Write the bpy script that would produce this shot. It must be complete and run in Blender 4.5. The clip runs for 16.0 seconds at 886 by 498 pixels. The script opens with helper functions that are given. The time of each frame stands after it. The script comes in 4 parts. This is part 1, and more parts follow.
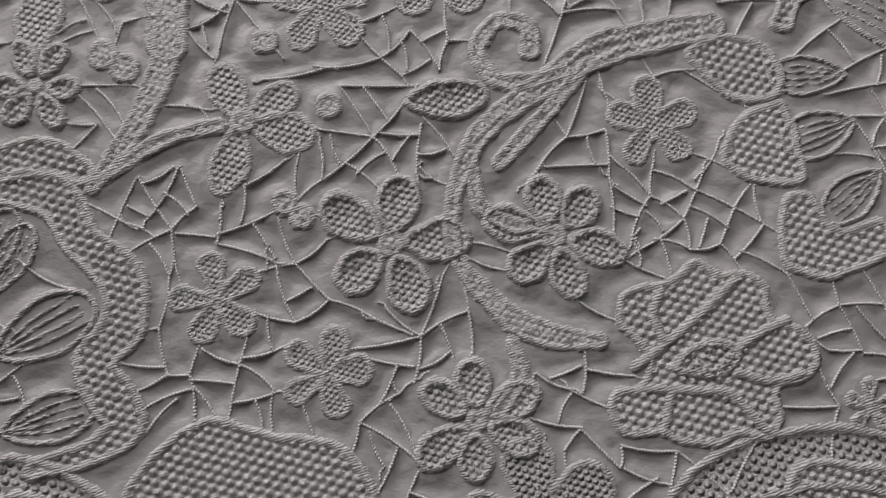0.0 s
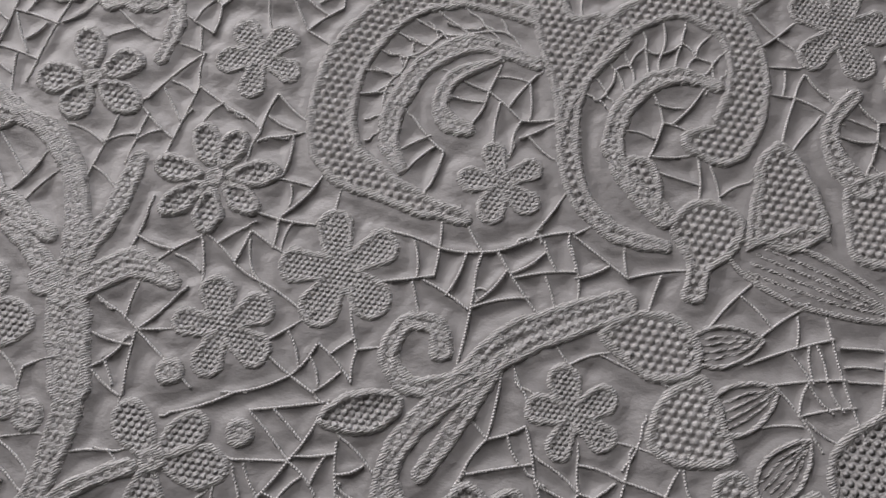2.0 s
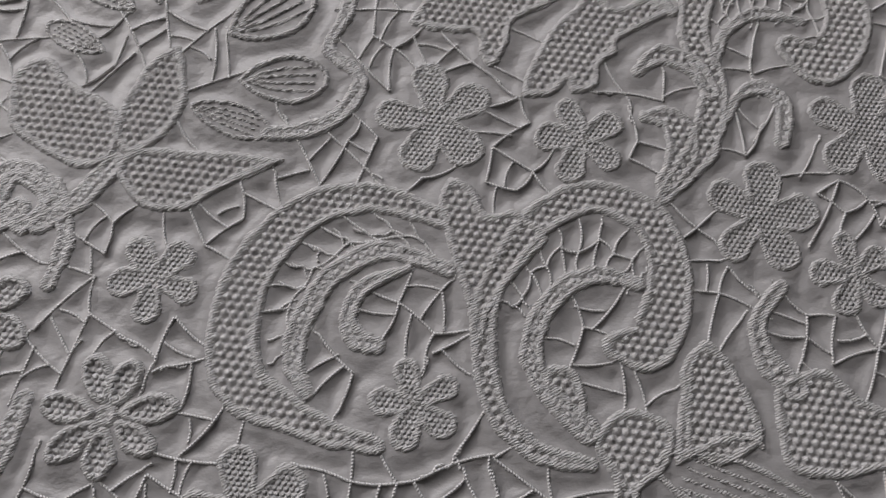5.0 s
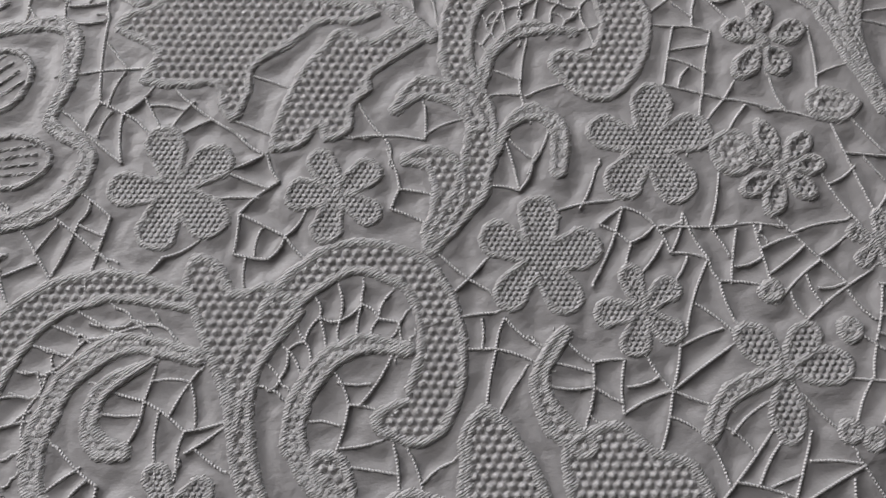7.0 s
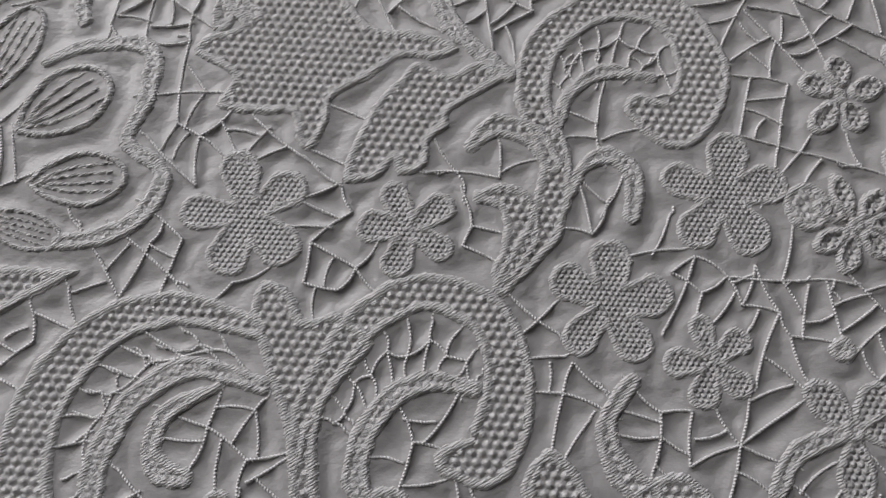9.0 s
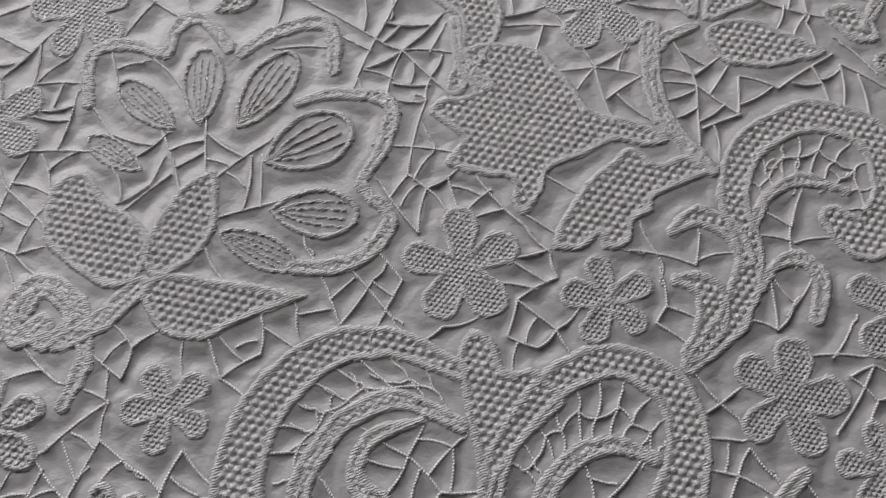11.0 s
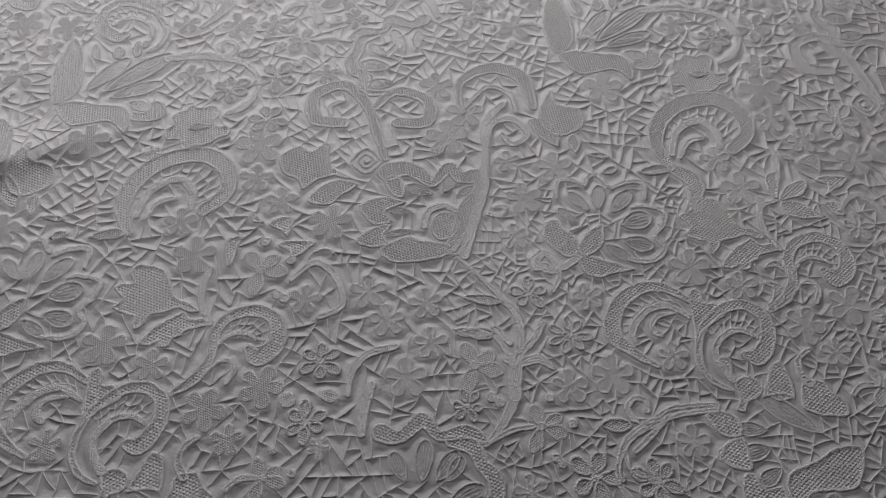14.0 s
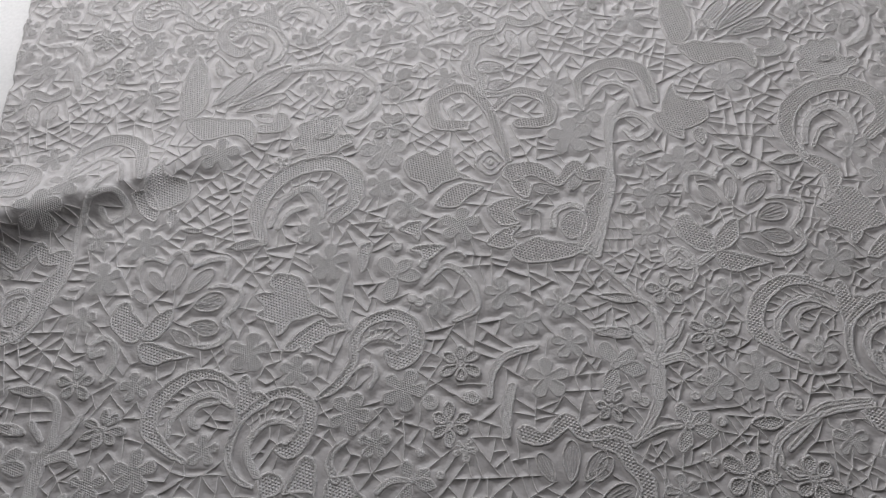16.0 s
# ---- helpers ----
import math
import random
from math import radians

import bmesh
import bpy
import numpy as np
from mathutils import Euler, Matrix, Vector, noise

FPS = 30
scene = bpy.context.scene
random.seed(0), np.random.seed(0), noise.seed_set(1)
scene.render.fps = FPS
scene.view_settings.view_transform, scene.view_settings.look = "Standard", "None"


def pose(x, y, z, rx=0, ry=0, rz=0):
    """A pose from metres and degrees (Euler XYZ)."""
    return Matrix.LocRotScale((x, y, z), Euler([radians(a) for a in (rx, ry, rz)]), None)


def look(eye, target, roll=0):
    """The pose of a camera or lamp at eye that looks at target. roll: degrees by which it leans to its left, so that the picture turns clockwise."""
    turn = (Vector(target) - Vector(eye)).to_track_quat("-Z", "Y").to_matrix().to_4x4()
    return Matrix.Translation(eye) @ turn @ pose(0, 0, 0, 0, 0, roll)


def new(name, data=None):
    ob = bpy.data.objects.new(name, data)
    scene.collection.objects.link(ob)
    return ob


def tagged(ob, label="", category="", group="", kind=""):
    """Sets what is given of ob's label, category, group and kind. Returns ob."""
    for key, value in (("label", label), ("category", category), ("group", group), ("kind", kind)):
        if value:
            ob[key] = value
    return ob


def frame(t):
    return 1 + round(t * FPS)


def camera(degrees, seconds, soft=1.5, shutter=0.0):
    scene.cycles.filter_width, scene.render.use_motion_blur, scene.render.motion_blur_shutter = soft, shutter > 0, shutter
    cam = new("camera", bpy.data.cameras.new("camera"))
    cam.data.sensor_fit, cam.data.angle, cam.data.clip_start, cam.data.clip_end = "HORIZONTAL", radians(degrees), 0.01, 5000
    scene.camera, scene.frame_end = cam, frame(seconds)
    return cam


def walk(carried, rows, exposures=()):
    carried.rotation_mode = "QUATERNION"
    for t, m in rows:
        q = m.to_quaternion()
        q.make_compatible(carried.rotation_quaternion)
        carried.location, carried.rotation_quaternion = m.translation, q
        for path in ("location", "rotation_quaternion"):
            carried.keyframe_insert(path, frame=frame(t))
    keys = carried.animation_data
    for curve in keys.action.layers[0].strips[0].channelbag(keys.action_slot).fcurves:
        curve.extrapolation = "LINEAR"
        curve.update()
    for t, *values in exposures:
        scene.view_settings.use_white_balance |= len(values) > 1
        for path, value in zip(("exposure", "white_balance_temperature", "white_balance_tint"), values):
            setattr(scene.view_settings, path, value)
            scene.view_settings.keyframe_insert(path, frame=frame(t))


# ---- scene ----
cam = camera(58.23, 16.0)
PATH = [
    (0, (0.03650, 0.04812, 0.14674), (0.04680, 0.08593, -0.15069), 12.030),
    (0.5, (0.04878, 0.05711, 0.14554), (0.05808, 0.09436, -0.15199), 9.034),
    (1, (0.05277, 0.07022, 0.14702), (0.06218, 0.10914, -0.15029), 7.234),
    (1.5, (0.05467, 0.08208, 0.14714), (0.06675, 0.12879, -0.14896), 6.974),
    (2, (0.05632, 0.09341, 0.15129), (0.07129, 0.15316, -0.14232), 5.393),
    (2.5, (0.05942, 0.09914, 0.15349), (0.07447, 0.16895, -0.13788), 2.520),
    (3, (0.06062, 0.10338, 0.15525), (0.07667, 0.17814, -0.13484), 1.832),
    (3.2, (0.06251, 0.10469, 0.15550), (0.07699, 0.18148, -0.13414), 0.201),
    (5.3, (0.08310, 0.13394, 0.15051), (0.10908, 0.20283, -0.14032), 8.497),
    (5.5, (0.09064, 0.13737, 0.15189), (0.11392, 0.20297, -0.13992), 6.481),
    (6, (0.10321, 0.13418, 0.14863), (0.12990, 0.20308, -0.14213), 5.964),
    (6.5, (0.11881, 0.13456, 0.14434), (0.14685, 0.19743, -0.14766), 6.477),
    (7, (0.12457, 0.13678, 0.14250), (0.15057, 0.19534, -0.15058), 5.853),
    (7.5, (0.12514, 0.14052, 0.14155), (0.15216, 0.20026, -0.15119), 6.450),
    (8, (0.12390, 0.14179, 0.14214), (0.15054, 0.20502, -0.14991), 5.776),
    (8.5, (0.11813, 0.14000, 0.14235), (0.14450, 0.20485, -0.14937), 6.040),
    (9, (0.11409, 0.14381, 0.14231), (0.13985, 0.20941, -0.14930), 6.497),
    (9.5, (0.10388, 0.14740, 0.14210), (0.13079, 0.21670, -0.14854), 8.143),
    (10, (0.08932, 0.14911, 0.14497), (0.11525, 0.22870, -0.14311), 7.609),
    (10.2, (0.08667, 0.15168, 0.14727), (0.10503, 0.23244, -0.14107), 3.398),
    (12.3, (0.06485, 0.15033, 0.23541), (0.07373, 0.23262, -0.05295), 4.498),
    (12.5, (0.05123, 0.12148, 0.27356), (0.06246, 0.21906, -0.00990), 5.690),
    (13, (0.02998, 0.06017, 0.34756), (0.03808, 0.18092, 0.07305), 3.178),
    (13.5, (-0.01250, -0.00563, 0.38529), (-0.00227, 0.13450, 0.12022), 4.771),
    (14, (-0.04988, -0.03476, 0.40059), (-0.05017, 0.11489, 0.14059), 2.643),
    (14.5, (-0.07360, -0.04510, 0.40434), (-0.08607, 0.10870, 0.14706), -0.683),
    (15, (-0.09184, -0.04523, 0.41022), (-0.11363, 0.10605, 0.15207), -4.247),
    (15.5, (-0.09744, -0.04232, 0.40891), (-0.12382, 0.10702, 0.15007), -6.268),
    (16, (-0.08649, -0.03530, 0.40241), (-0.11220, 0.11263, 0.14268), -7.738),
]
walk(cam, [(t, look(eye, target, roll)) for t, eye, target, roll in PATH],
     [(0, -0.12, 6760, 12), (0.5, 0.02, 6740, 12), (1.0, -0.05, 6700, 12), (1.5, -0.13, 6680, 12), (2.5, -0.26, 6620, 12), (3.0, -0.28, 6600, 12), (5.5, -0.24, 6600, 10.5), (6.5, -0.12, 6500, 10),
      (10, -0.08, 6500, 10), (12.5, -0.3, 6500, 10), (13, -0.47, 6500, 10.5), (14, -0.43, 6500, 10.5), (15, -0.38, 6500, 10), (15.5, -0.27, 6500, 10), (16, -0.22, 6500, 10)])

# ---- light ----
world = bpy.data.worlds.new("world")
scene.world = world
world.use_nodes = True
wn = world.node_tree.nodes
sky = wn.new("ShaderNodeTexSky")
sky.sky_type, sky.sun_disc = "NISHITA", False
sky.sun_elevation, sky.sun_rotation = radians(35), radians(-40)
world.node_tree.links.new(sky.outputs[0], wn["Background"].inputs[0])
wn["Background"].inputs[1].default_value = 0.1

ROOM = (-1.9, 2.3, -1.8, 0.82, -0.7, 1.9)      # x, x, y, y, floor, ceiling
WIN = (-1.0, 0.3, 0.12, 0.76)                  # an assumed, unseen window in the far wall: x, x, z, z
# soft light from upper left; place and size set for its falloff over the cloth
lamp = bpy.data.lights.new("window_daylight", "AREA")
lamp.shape, lamp.size, lamp.size_y = "RECTANGLE", WIN[1] - WIN[0], WIN[3] - WIN[2]
lamp.energy, lamp.color = 9.3, (1.0, 0.982, 0.982)
glow = new("window_daylight", lamp)
glow.matrix_world = look(((WIN[0] + WIN[1]) / 2, ROOM[3] + 0.05, (WIN[2] + WIN[3]) / 2), (-0.25, 0.1, 0.0))


# ---- materials ----
def material(name, colour, rough, steps=(), gloss=0.5):
    """A principled material with colour mottling at two scales and layers of fine relief:
    steps are (texture scale per metre, stretch, angle, bump distance, strength)."""
    m = bpy.data.materials.new(name)
    m.use_nodes = True
    nt = m.node_tree
    p = nt.nodes["Principled BSDF"]
    p.inputs["Roughness"].default_value, p.inputs["Specular IOR Level"].default_value = rough, gloss
    co = nt.nodes.new("ShaderNodeTexCoord")
    ramp = None
    for scale, low, high in ((9.0, 0.94, 1.04), (420.0, 0.93, 1.05)):
        n = nt.nodes.new("ShaderNodeTexNoise")
        n.inputs["Scale"].default_value, n.inputs["Detail"].default_value = scale, 3.0
        nt.links.new(co.outputs["Object"], n.inputs["Vector"])
        r = nt.nodes.new("ShaderNodeMapRange")
        r.inputs["From Min"].default_value, r.inputs["From Max"].default_value = 0.3, 0.7
        r.inputs["To Min"].default_value, r.inputs["To Max"].default_value = low, high
        nt.links.new(n.outputs[0], r.inputs["Value"])
        mix = nt.nodes.new("ShaderNodeMix")
        mix.data_type, mix.blend_type = "RGBA", "MULTIPLY"
        mix.inputs["Factor"].default_value = 1.0
        if ramp:
            nt.links.new(ramp, mix.inputs[6])
        else:
            mix.inputs[6].default_value = (*colour, 1)
        nt.links.new(r.outputs[0], mix.inputs[7])
        ramp = mix.outputs[2]
    nt.links.new(ramp, p.inputs["Base Color"])
    last = None
    for scale, stretch, angle, dist, strength in steps:
        mp = nt.nodes.new("ShaderNodeMapping")
        mp.inputs["Rotation"].default_value = (0, 0, radians(-angle))
        nt.links.new(co.outputs["Object"], mp.inputs["Vector"])
        mp2 = nt.nodes.new("ShaderNodeMapping")
        mp2.inputs["Scale"].default_value = (scale / stretch, scale, scale)
        nt.links.new(mp.outputs[0], mp2.inputs["Vector"])
        n = nt.nodes.new("ShaderNodeTexNoise")
        n.inputs["Scale"].default_value, n.inputs["Detail"].default_value = 1.0, 2.0
        nt.links.new(mp2.outputs[0], n.inputs["Vector"])
        b = nt.nodes.new("ShaderNodeBump")
        b.inputs["Distance"].default_value, b.inputs["Strength"].default_value = dist, strength
        nt.links.new(n.outputs[0], b.inputs["Height"])
        if last:
            nt.links.new(last, b.inputs["Normal"])
        last = b.outputs[0]
    if last:
        nt.links.new(last, p.inputs["Normal"])
    return m




def maths(nt, op, *args):
    """A chain link of arithmetic: each argument is a socket or a number."""
    n = nt.nodes.new("ShaderNodeMath")
    n.operation = op
    for i, v in enumerate(args):
        if isinstance(v, (int, float)):
            n.inputs[i].default_value = v
        else:
            nt.links.new(v, n.inputs[i])
    return n.outputs[0]


def plane_mm(nt, angle):
    """The cloth's plan in millimetres, turned by an angle, as two sockets."""
    co = nt.nodes.new("ShaderNodeTexCoord")
    mp = nt.nodes.new("ShaderNodeMapping")
    mp.inputs["Scale"].default_value = (1000, 1000, 1000)
    mp.inputs["Rotation"].default_value = (0, 0, radians(angle))
    nt.links.new(co.outputs["Object"], mp.inputs["Vector"])
    xyz = nt.nodes.new("ShaderNodeSeparateXYZ")
    nt.links.new(mp.outputs[0], xyz.inputs[0])
    return xyz.outputs[0], xyz.outputs[1], mp.outputs[0]


def reading(nt, name):
    n = nt.nodes.new("ShaderNodeAttribute")
    n.attribute_name = name
    return n.outputs["Fac"]


def grain(nt, vector, scale, detail=2.0):
    sc = nt.nodes.new("ShaderNodeVectorMath")
    sc.operation = "MULTIPLY"
    sc.inputs[1].default_value = scale
    nt.links.new(vector, sc.inputs[0])
    n = nt.nodes.new("ShaderNodeTexNoise")
    n.inputs["Scale"].default_value, n.inputs["Detail"].default_value = 1.0, detail
    nt.links.new(sc.outputs[0], n.inputs["Vector"])
    return n.outputs[0]


def finish(m, height):
    nt = m.node_tree
    b = nt.nodes.new("ShaderNodeBump")
    b.inputs["Distance"].default_value, b.inputs["Strength"].default_value = 0.001, 1.0
    nt.links.new(height, b.inputs["Height"])
    nt.links.new(b.outputs[0], nt.nodes["Principled BSDF"].inputs["Normal"])
    return m


def embroidery(name, colour, rough, gloss, pitch=0.0, radius=0.0, tall=0.0, rim_from=1.3, stitch=0.22):
    """Satin stitch along the rims, and inside them a filling of knots in staggered rows."""
    m = material(name, colour, rough, (), gloss)
    nt = m.node_tree
    x, y, v = plane_mm(nt, -15)
    depth = reading(nt, "depth")
    sway = grain(nt, v, (0.9, 0.9, 0.9))
    phase = maths(nt, "ADD", maths(nt, "MULTIPLY", y, math.pi / 0.5), maths(nt, "MULTIPLY", sway, 4.5))
    ply = maths(nt, "ABSOLUTE", maths(nt, "SINE", phase))
    height = maths(nt, "MULTIPLY", ply, stitch)
    if pitch:
        a, b, _ = plane_mm(nt, 17.63)
        rise = 0.866 * pitch
        b = maths(nt, "DIVIDE", b, rise)
        r = maths(nt, "ROUND", b)
        a = maths(nt, "SUBTRACT", maths(nt, "DIVIDE", a, pitch), maths(nt, "MULTIPLY", maths(nt, "FLOORED_MODULO", r, 2.0), 0.5))
        fa = maths(nt, "MULTIPLY", maths(nt, "SUBTRACT", a, maths(nt, "ROUND", a)), pitch / radius)
        fb = maths(nt, "MULTIPLY", maths(nt, "SUBTRACT", b, r), rise / radius)
        far = maths(nt, "ADD", maths(nt, "MULTIPLY", fa, fa), maths(nt, "MULTIPLY", fb, fb))
        dome = maths(nt, "MAXIMUM", maths(nt, "SUBTRACT", 1.0, far), 0.0)
        uneven = maths(nt, "ADD", 0.65, maths(nt, "MULTIPLY", grain(nt, v, (0.5, 0.5, 0.5)), 0.7))
        dome = maths(nt, "MULTIPLY", maths(nt, "MULTIPLY", dome, tall), maths(nt, "MULTIPLY", uneven, reading(nt, "bead")))
        edge = nt.nodes.new("ShaderNodeMapRange")
        edge.inputs["From Min"].default_value, edge.inputs["From Max"].default_value = rim_from, rim_from + 0.5
        nt.links.new(depth, edge.inputs["Value"])
        core = edge.outputs[0]
        keep = maths(nt, "SUBTRACT", 1.0, maths(nt, "MULTIPLY", core, 0.75))
        height = maths(nt, "ADD", maths(nt, "MULTIPLY", height, keep), maths(nt, "MULTIPLY", dome, core))
    # thread glints and dark gaps between fibres, painted as streaks in the base colour
    shade = nt.nodes.new("ShaderNodeMapRange")
    shade.inputs["From Min"].default_value, shade.inputs["From Max"].default_value = 0.3, 0.7
    shade.inputs["To Min"].default_value, shade.inputs["To Max"].default_value = 0.76, 1.2
    nt.links.new(grain(nt, v, (1.0, 5.0, 1.0), 2.0), shade.inputs["Value"])
    tint = nt.nodes.new("ShaderNodeMix")
    tint.data_type, tint.blend_type = "RGBA", "MULTIPLY"
    tint.inputs["Factor"].default_value = 1.0
    p = nt.nodes["Principled BSDF"]
    nt.links.new(p.inputs["Base Color"].links[0].from_socket, tint.inputs[6])
    nt.links.new(shade.outputs[0], tint.inputs[7])
    nt.links.new(tint.outputs[2], p.inputs["Base Color"])
    fibre = maths(nt, "MULTIPLY", grain(nt, v, (1.1, 6.0, 1.5), 3.0), 0.34)
    lump = maths(nt, "MULTIPLY", grain(nt, v, (0.8, 0.8, 0.8), 1.0), 0.3)
    return finish(m, maths(nt, "ADD", height, maths(nt, "ADD", fibre, lump)))


# same white as the raised work; shade of its depth put into the colour
CLOTH = material("satin_ground_cloth", (0.54, 0.52, 0.52), 0.45, ((2600, 3, -17, 0.0002, 0.3), (700, 1.3, 10, 0.0006, 0.35), (150, 1.6, -20, 0.003, 0.22)), 0.6)
# paler than the ground: light caught on raised rims, put into the colour
THREAD = (0.78, 0.757, 0.752)
KNOTTED = embroidery("coarse_knotted_embroidery", THREAD, 0.33, 0.9, 1.85, 0.72, 0.75, 1.7)
FINE = embroidery("fine_knotted_embroidery", THREAD, 0.33, 0.9, 1.08, 0.46, 0.75, 1.1)
SATIN = embroidery("satin_stitch_embroidery", THREAD, 0.33, 0.9, 1.3, 0.6, 0.28, 1.2)
BOLD = embroidery("open_knotted_embroidery", THREAD, 0.33, 0.9, 1.35, 0.6, 0.75, 1.0)


def twisted_cord():
    """Two plies of cotton wound round each other."""
    m = material("twisted_cotton_cord", (0.88, 0.86, 0.855), 0.35, (), 0.9)
    nt = m.node_tree
    turn = maths(nt, "ADD", maths(nt, "MULTIPLY", reading(nt, "run"), math.pi / 0.62), maths(nt, "MULTIPLY", reading(nt, "round"), 0.5))
    return finish(m, maths(nt, "MULTIPLY", maths(nt, "ABSOLUTE", maths(nt, "SINE", turn)), 0.16))


CORD = twisted_cord()
TABLE = material("white_table_laminate", (0.82, 0.82, 0.82), 0.35)
# tone of the added walls, set by how much light they should bounce
PLASTER = material("bounce_wall_paint", (0.42, 0.41, 0.405), 0.9, ((60, 1, 0, 0.001, 0.2),))
BOARDS = material("oak_floor", (0.35, 0.25, 0.17), 0.5, ((90, 12, 0, 0.001, 0.3),))


def mesh_object(name, verts, faces, mat, parent=None, smooth=True, **readings):
    """Links arrays of vertices (n, 3) and faces (m, 3 or 4) as one mesh object."""
    me = bpy.data.meshes.new(name)
    verts, faces = np.asarray(verts, np.float32), np.asarray(faces, np.int32)
    n, k = faces.shape
    me.vertices.add(len(verts))
    me.vertices.foreach_set("co", verts.ravel())
    me.loops.add(n * k)
    me.loops.foreach_set("vertex_index", faces.ravel())
    me.polygons.add(n)
    me.polygons.foreach_set("loop_start", np.arange(0, n * k, k, dtype=np.int32))
    if smooth:
        me.polygons.foreach_set("use_smooth", np.ones(n, bool))
    me.materials.append(mat)
    me.update(calc_edges=True)
    for key_name, values in readings.items():
        me.attributes.new(key_name, "FLOAT", "POINT").data.foreach_set("value", np.asarray(values, np.float32))
    ob = new(name, me)
    ob.parent = parent
    return ob


def box(name, lo, hi, mat, parent=None, bevel=0.0):
    bm = bmesh.new()
    bmesh.ops.create_cube(bm, size=1.0)
    for v in bm.verts:
        v.co = Vector([lo[i] + (v.co[i] + 0.5) * (hi[i] - lo[i]) for i in range(3)])
    if bevel:
        bmesh.ops.bevel(bm, geom=bm.edges[:], offset=bevel, segments=3, affect="EDGES", profile=0.5)
    me = bpy.data.meshes.new(name)
    bm.to_mesh(me)
    bm.free()
    me.materials.append(mat)
    ob = new(name, me)
    ob.parent = parent
    return ob


# ---- an unseen, made-up room, plain, round the table; it bounces the fill light ----
x0, x1, y0, y1, z0, z1 = ROOM
tagged(box("floor", (x0, y0, z0 - 0.1), (x1, y1, z0), BOARDS), "unseen brown oak floor, added under the table", "floor", kind="structure")
tagged(box("ceiling", (x0, y0, z1), (x1, y1, z1 + 0.1), PLASTER), "plain unseen ceiling, added to enclose and bounce light", "ceiling", kind="structure")
tagged(box("wall_south", (x0, y0 - 0.1, z0), (x1, y0, z1), PLASTER), "plain unseen wall, added to enclose and bounce light", "wall", kind="structure")
tagged(box("wall_west", (x0 - 0.1, y0, z0), (x0, y1, z1), PLASTER), "plain unseen wall, added to enclose and bounce light", "wall", kind="structure")
tagged(box("wall_east", (x1, y0, z0), (x1 + 0.1, y1, z1), PLASTER), "plain unseen wall, added to enclose and bounce light", "wall", kind="structure")
north = tagged(box("wall_north", (x0, y1, z0), (WIN[0], y1 + 0.1, z1), PLASTER), "unseen wall with an assumed window opening, added to shape the light", "wall", kind="structure")
box("wall_side", (WIN[1], y1, z0), (x1, y1 + 0.1, z1), PLASTER, north)
box("wall_sill", (WIN[0], y1, z0), (WIN[1], y1 + 0.1, WIN[2]), PLASTER, north)
box("wall_head", (WIN[0], y1, WIN[3]), (WIN[1], y1 + 0.1, z1), PLASTER, north)

table = tagged(new("table"), "white laminate table under the lace cloth", "table")
box("tabletop", (-0.95, -0.45, -0.040), (0.62, 0.78, -0.0075), TABLE, table, 0.003)
for lx in (-0.9, 0.52):
    for ly in (-0.4, 0.68):
        box("leg", (lx, ly, z0), (lx + 0.05, ly + 0.05, -0.040), TABLE, table, 0.004)

# ---- the lace cloth; its plan is in millimetres, turned into metres at the end ----
UX, UY = 0.9805, 0.1967          # the direction of the pattern's repeat
REPEAT, RISE, MIRROR = 330.5, 287.0, -385.0
X_RIGHT, Y_LOW, Y_HIGH = 345.0, -60.0, 480.0
rng = np.random.default_rng(7)


def edge_x(y):
    """The cloth's left edge."""
    return -446.0 + (385.0 - y) * 0.134 + 13.0 * np.exp(-((y - 205.0) / 38.0) ** 2)


def smooth_noise(x, y, size, seed):
    """Soft value noise with features of that size."""
    g = np.random.default_rng(seed).random((64, 64))
    a, b = np.asarray(x) / size, np.asarray(y) / size
    i, j = np.floor(a).astype(int), np.floor(b).astype(int)
    fa, fb = a - i, b - j
    fa, fb = fa * fa * (3 - 2 * fa), fb * fb * (3 - 2 * fb)
    at = lambda p, q: g[p % 64, q % 64]
    return (at(i, j) * (1 - fa) + at(i + 1, j) * fa) * (1 - fb) + (at(i, j + 1) * (1 - fa) + at(i + 1, j + 1) * fa) * fb - 0.5


def drape(x, y):
    """The height of the cloth's large form: faint waves, and the raised fold by the left edge."""
    z = -0.8 + 1.6 * smooth_noise(x, y, 55, 3) + 1.6 * smooth_noise(x + 900, y, 110, 4)
    # the fold runs from the edge inwards and dies out
    along = (x - FOLD_A[0]) * FOLD_D[0] + (y - FOLD_A[1]) * FOLD_D[1]
    across = -(x - FOLD_A[0]) * FOLD_D[1] + (y - FOLD_A[1]) * FOLD_D[0]
    fade = np.clip(1 - along / FOLD_L, 0, 1.4)
    fade = fade * fade
    wide = 12.0 + 10.0 * np.clip(fade, 0, 1)
    side = np.where(across < 0, wide * 0.75, wide * 1.6)
    # a small crumple towards the other side
    swell = np.clip((x - 165) / 70, 0, 1) ** 2
    south = y - 108.0 - 0.08 * (x - 200)
    z = z + 6.0 * swell * np.exp(-(south / np.where(south < 0, 9.0, 24.0)) ** 2)
    return z + FOLD_H * fade * np.exp(-(across / side) ** 2)


FOLD_A, FOLD_D, FOLD_L, FOLD_H = (-425.0, 194.0), (0.910, 0.415), 240.0, 21.0


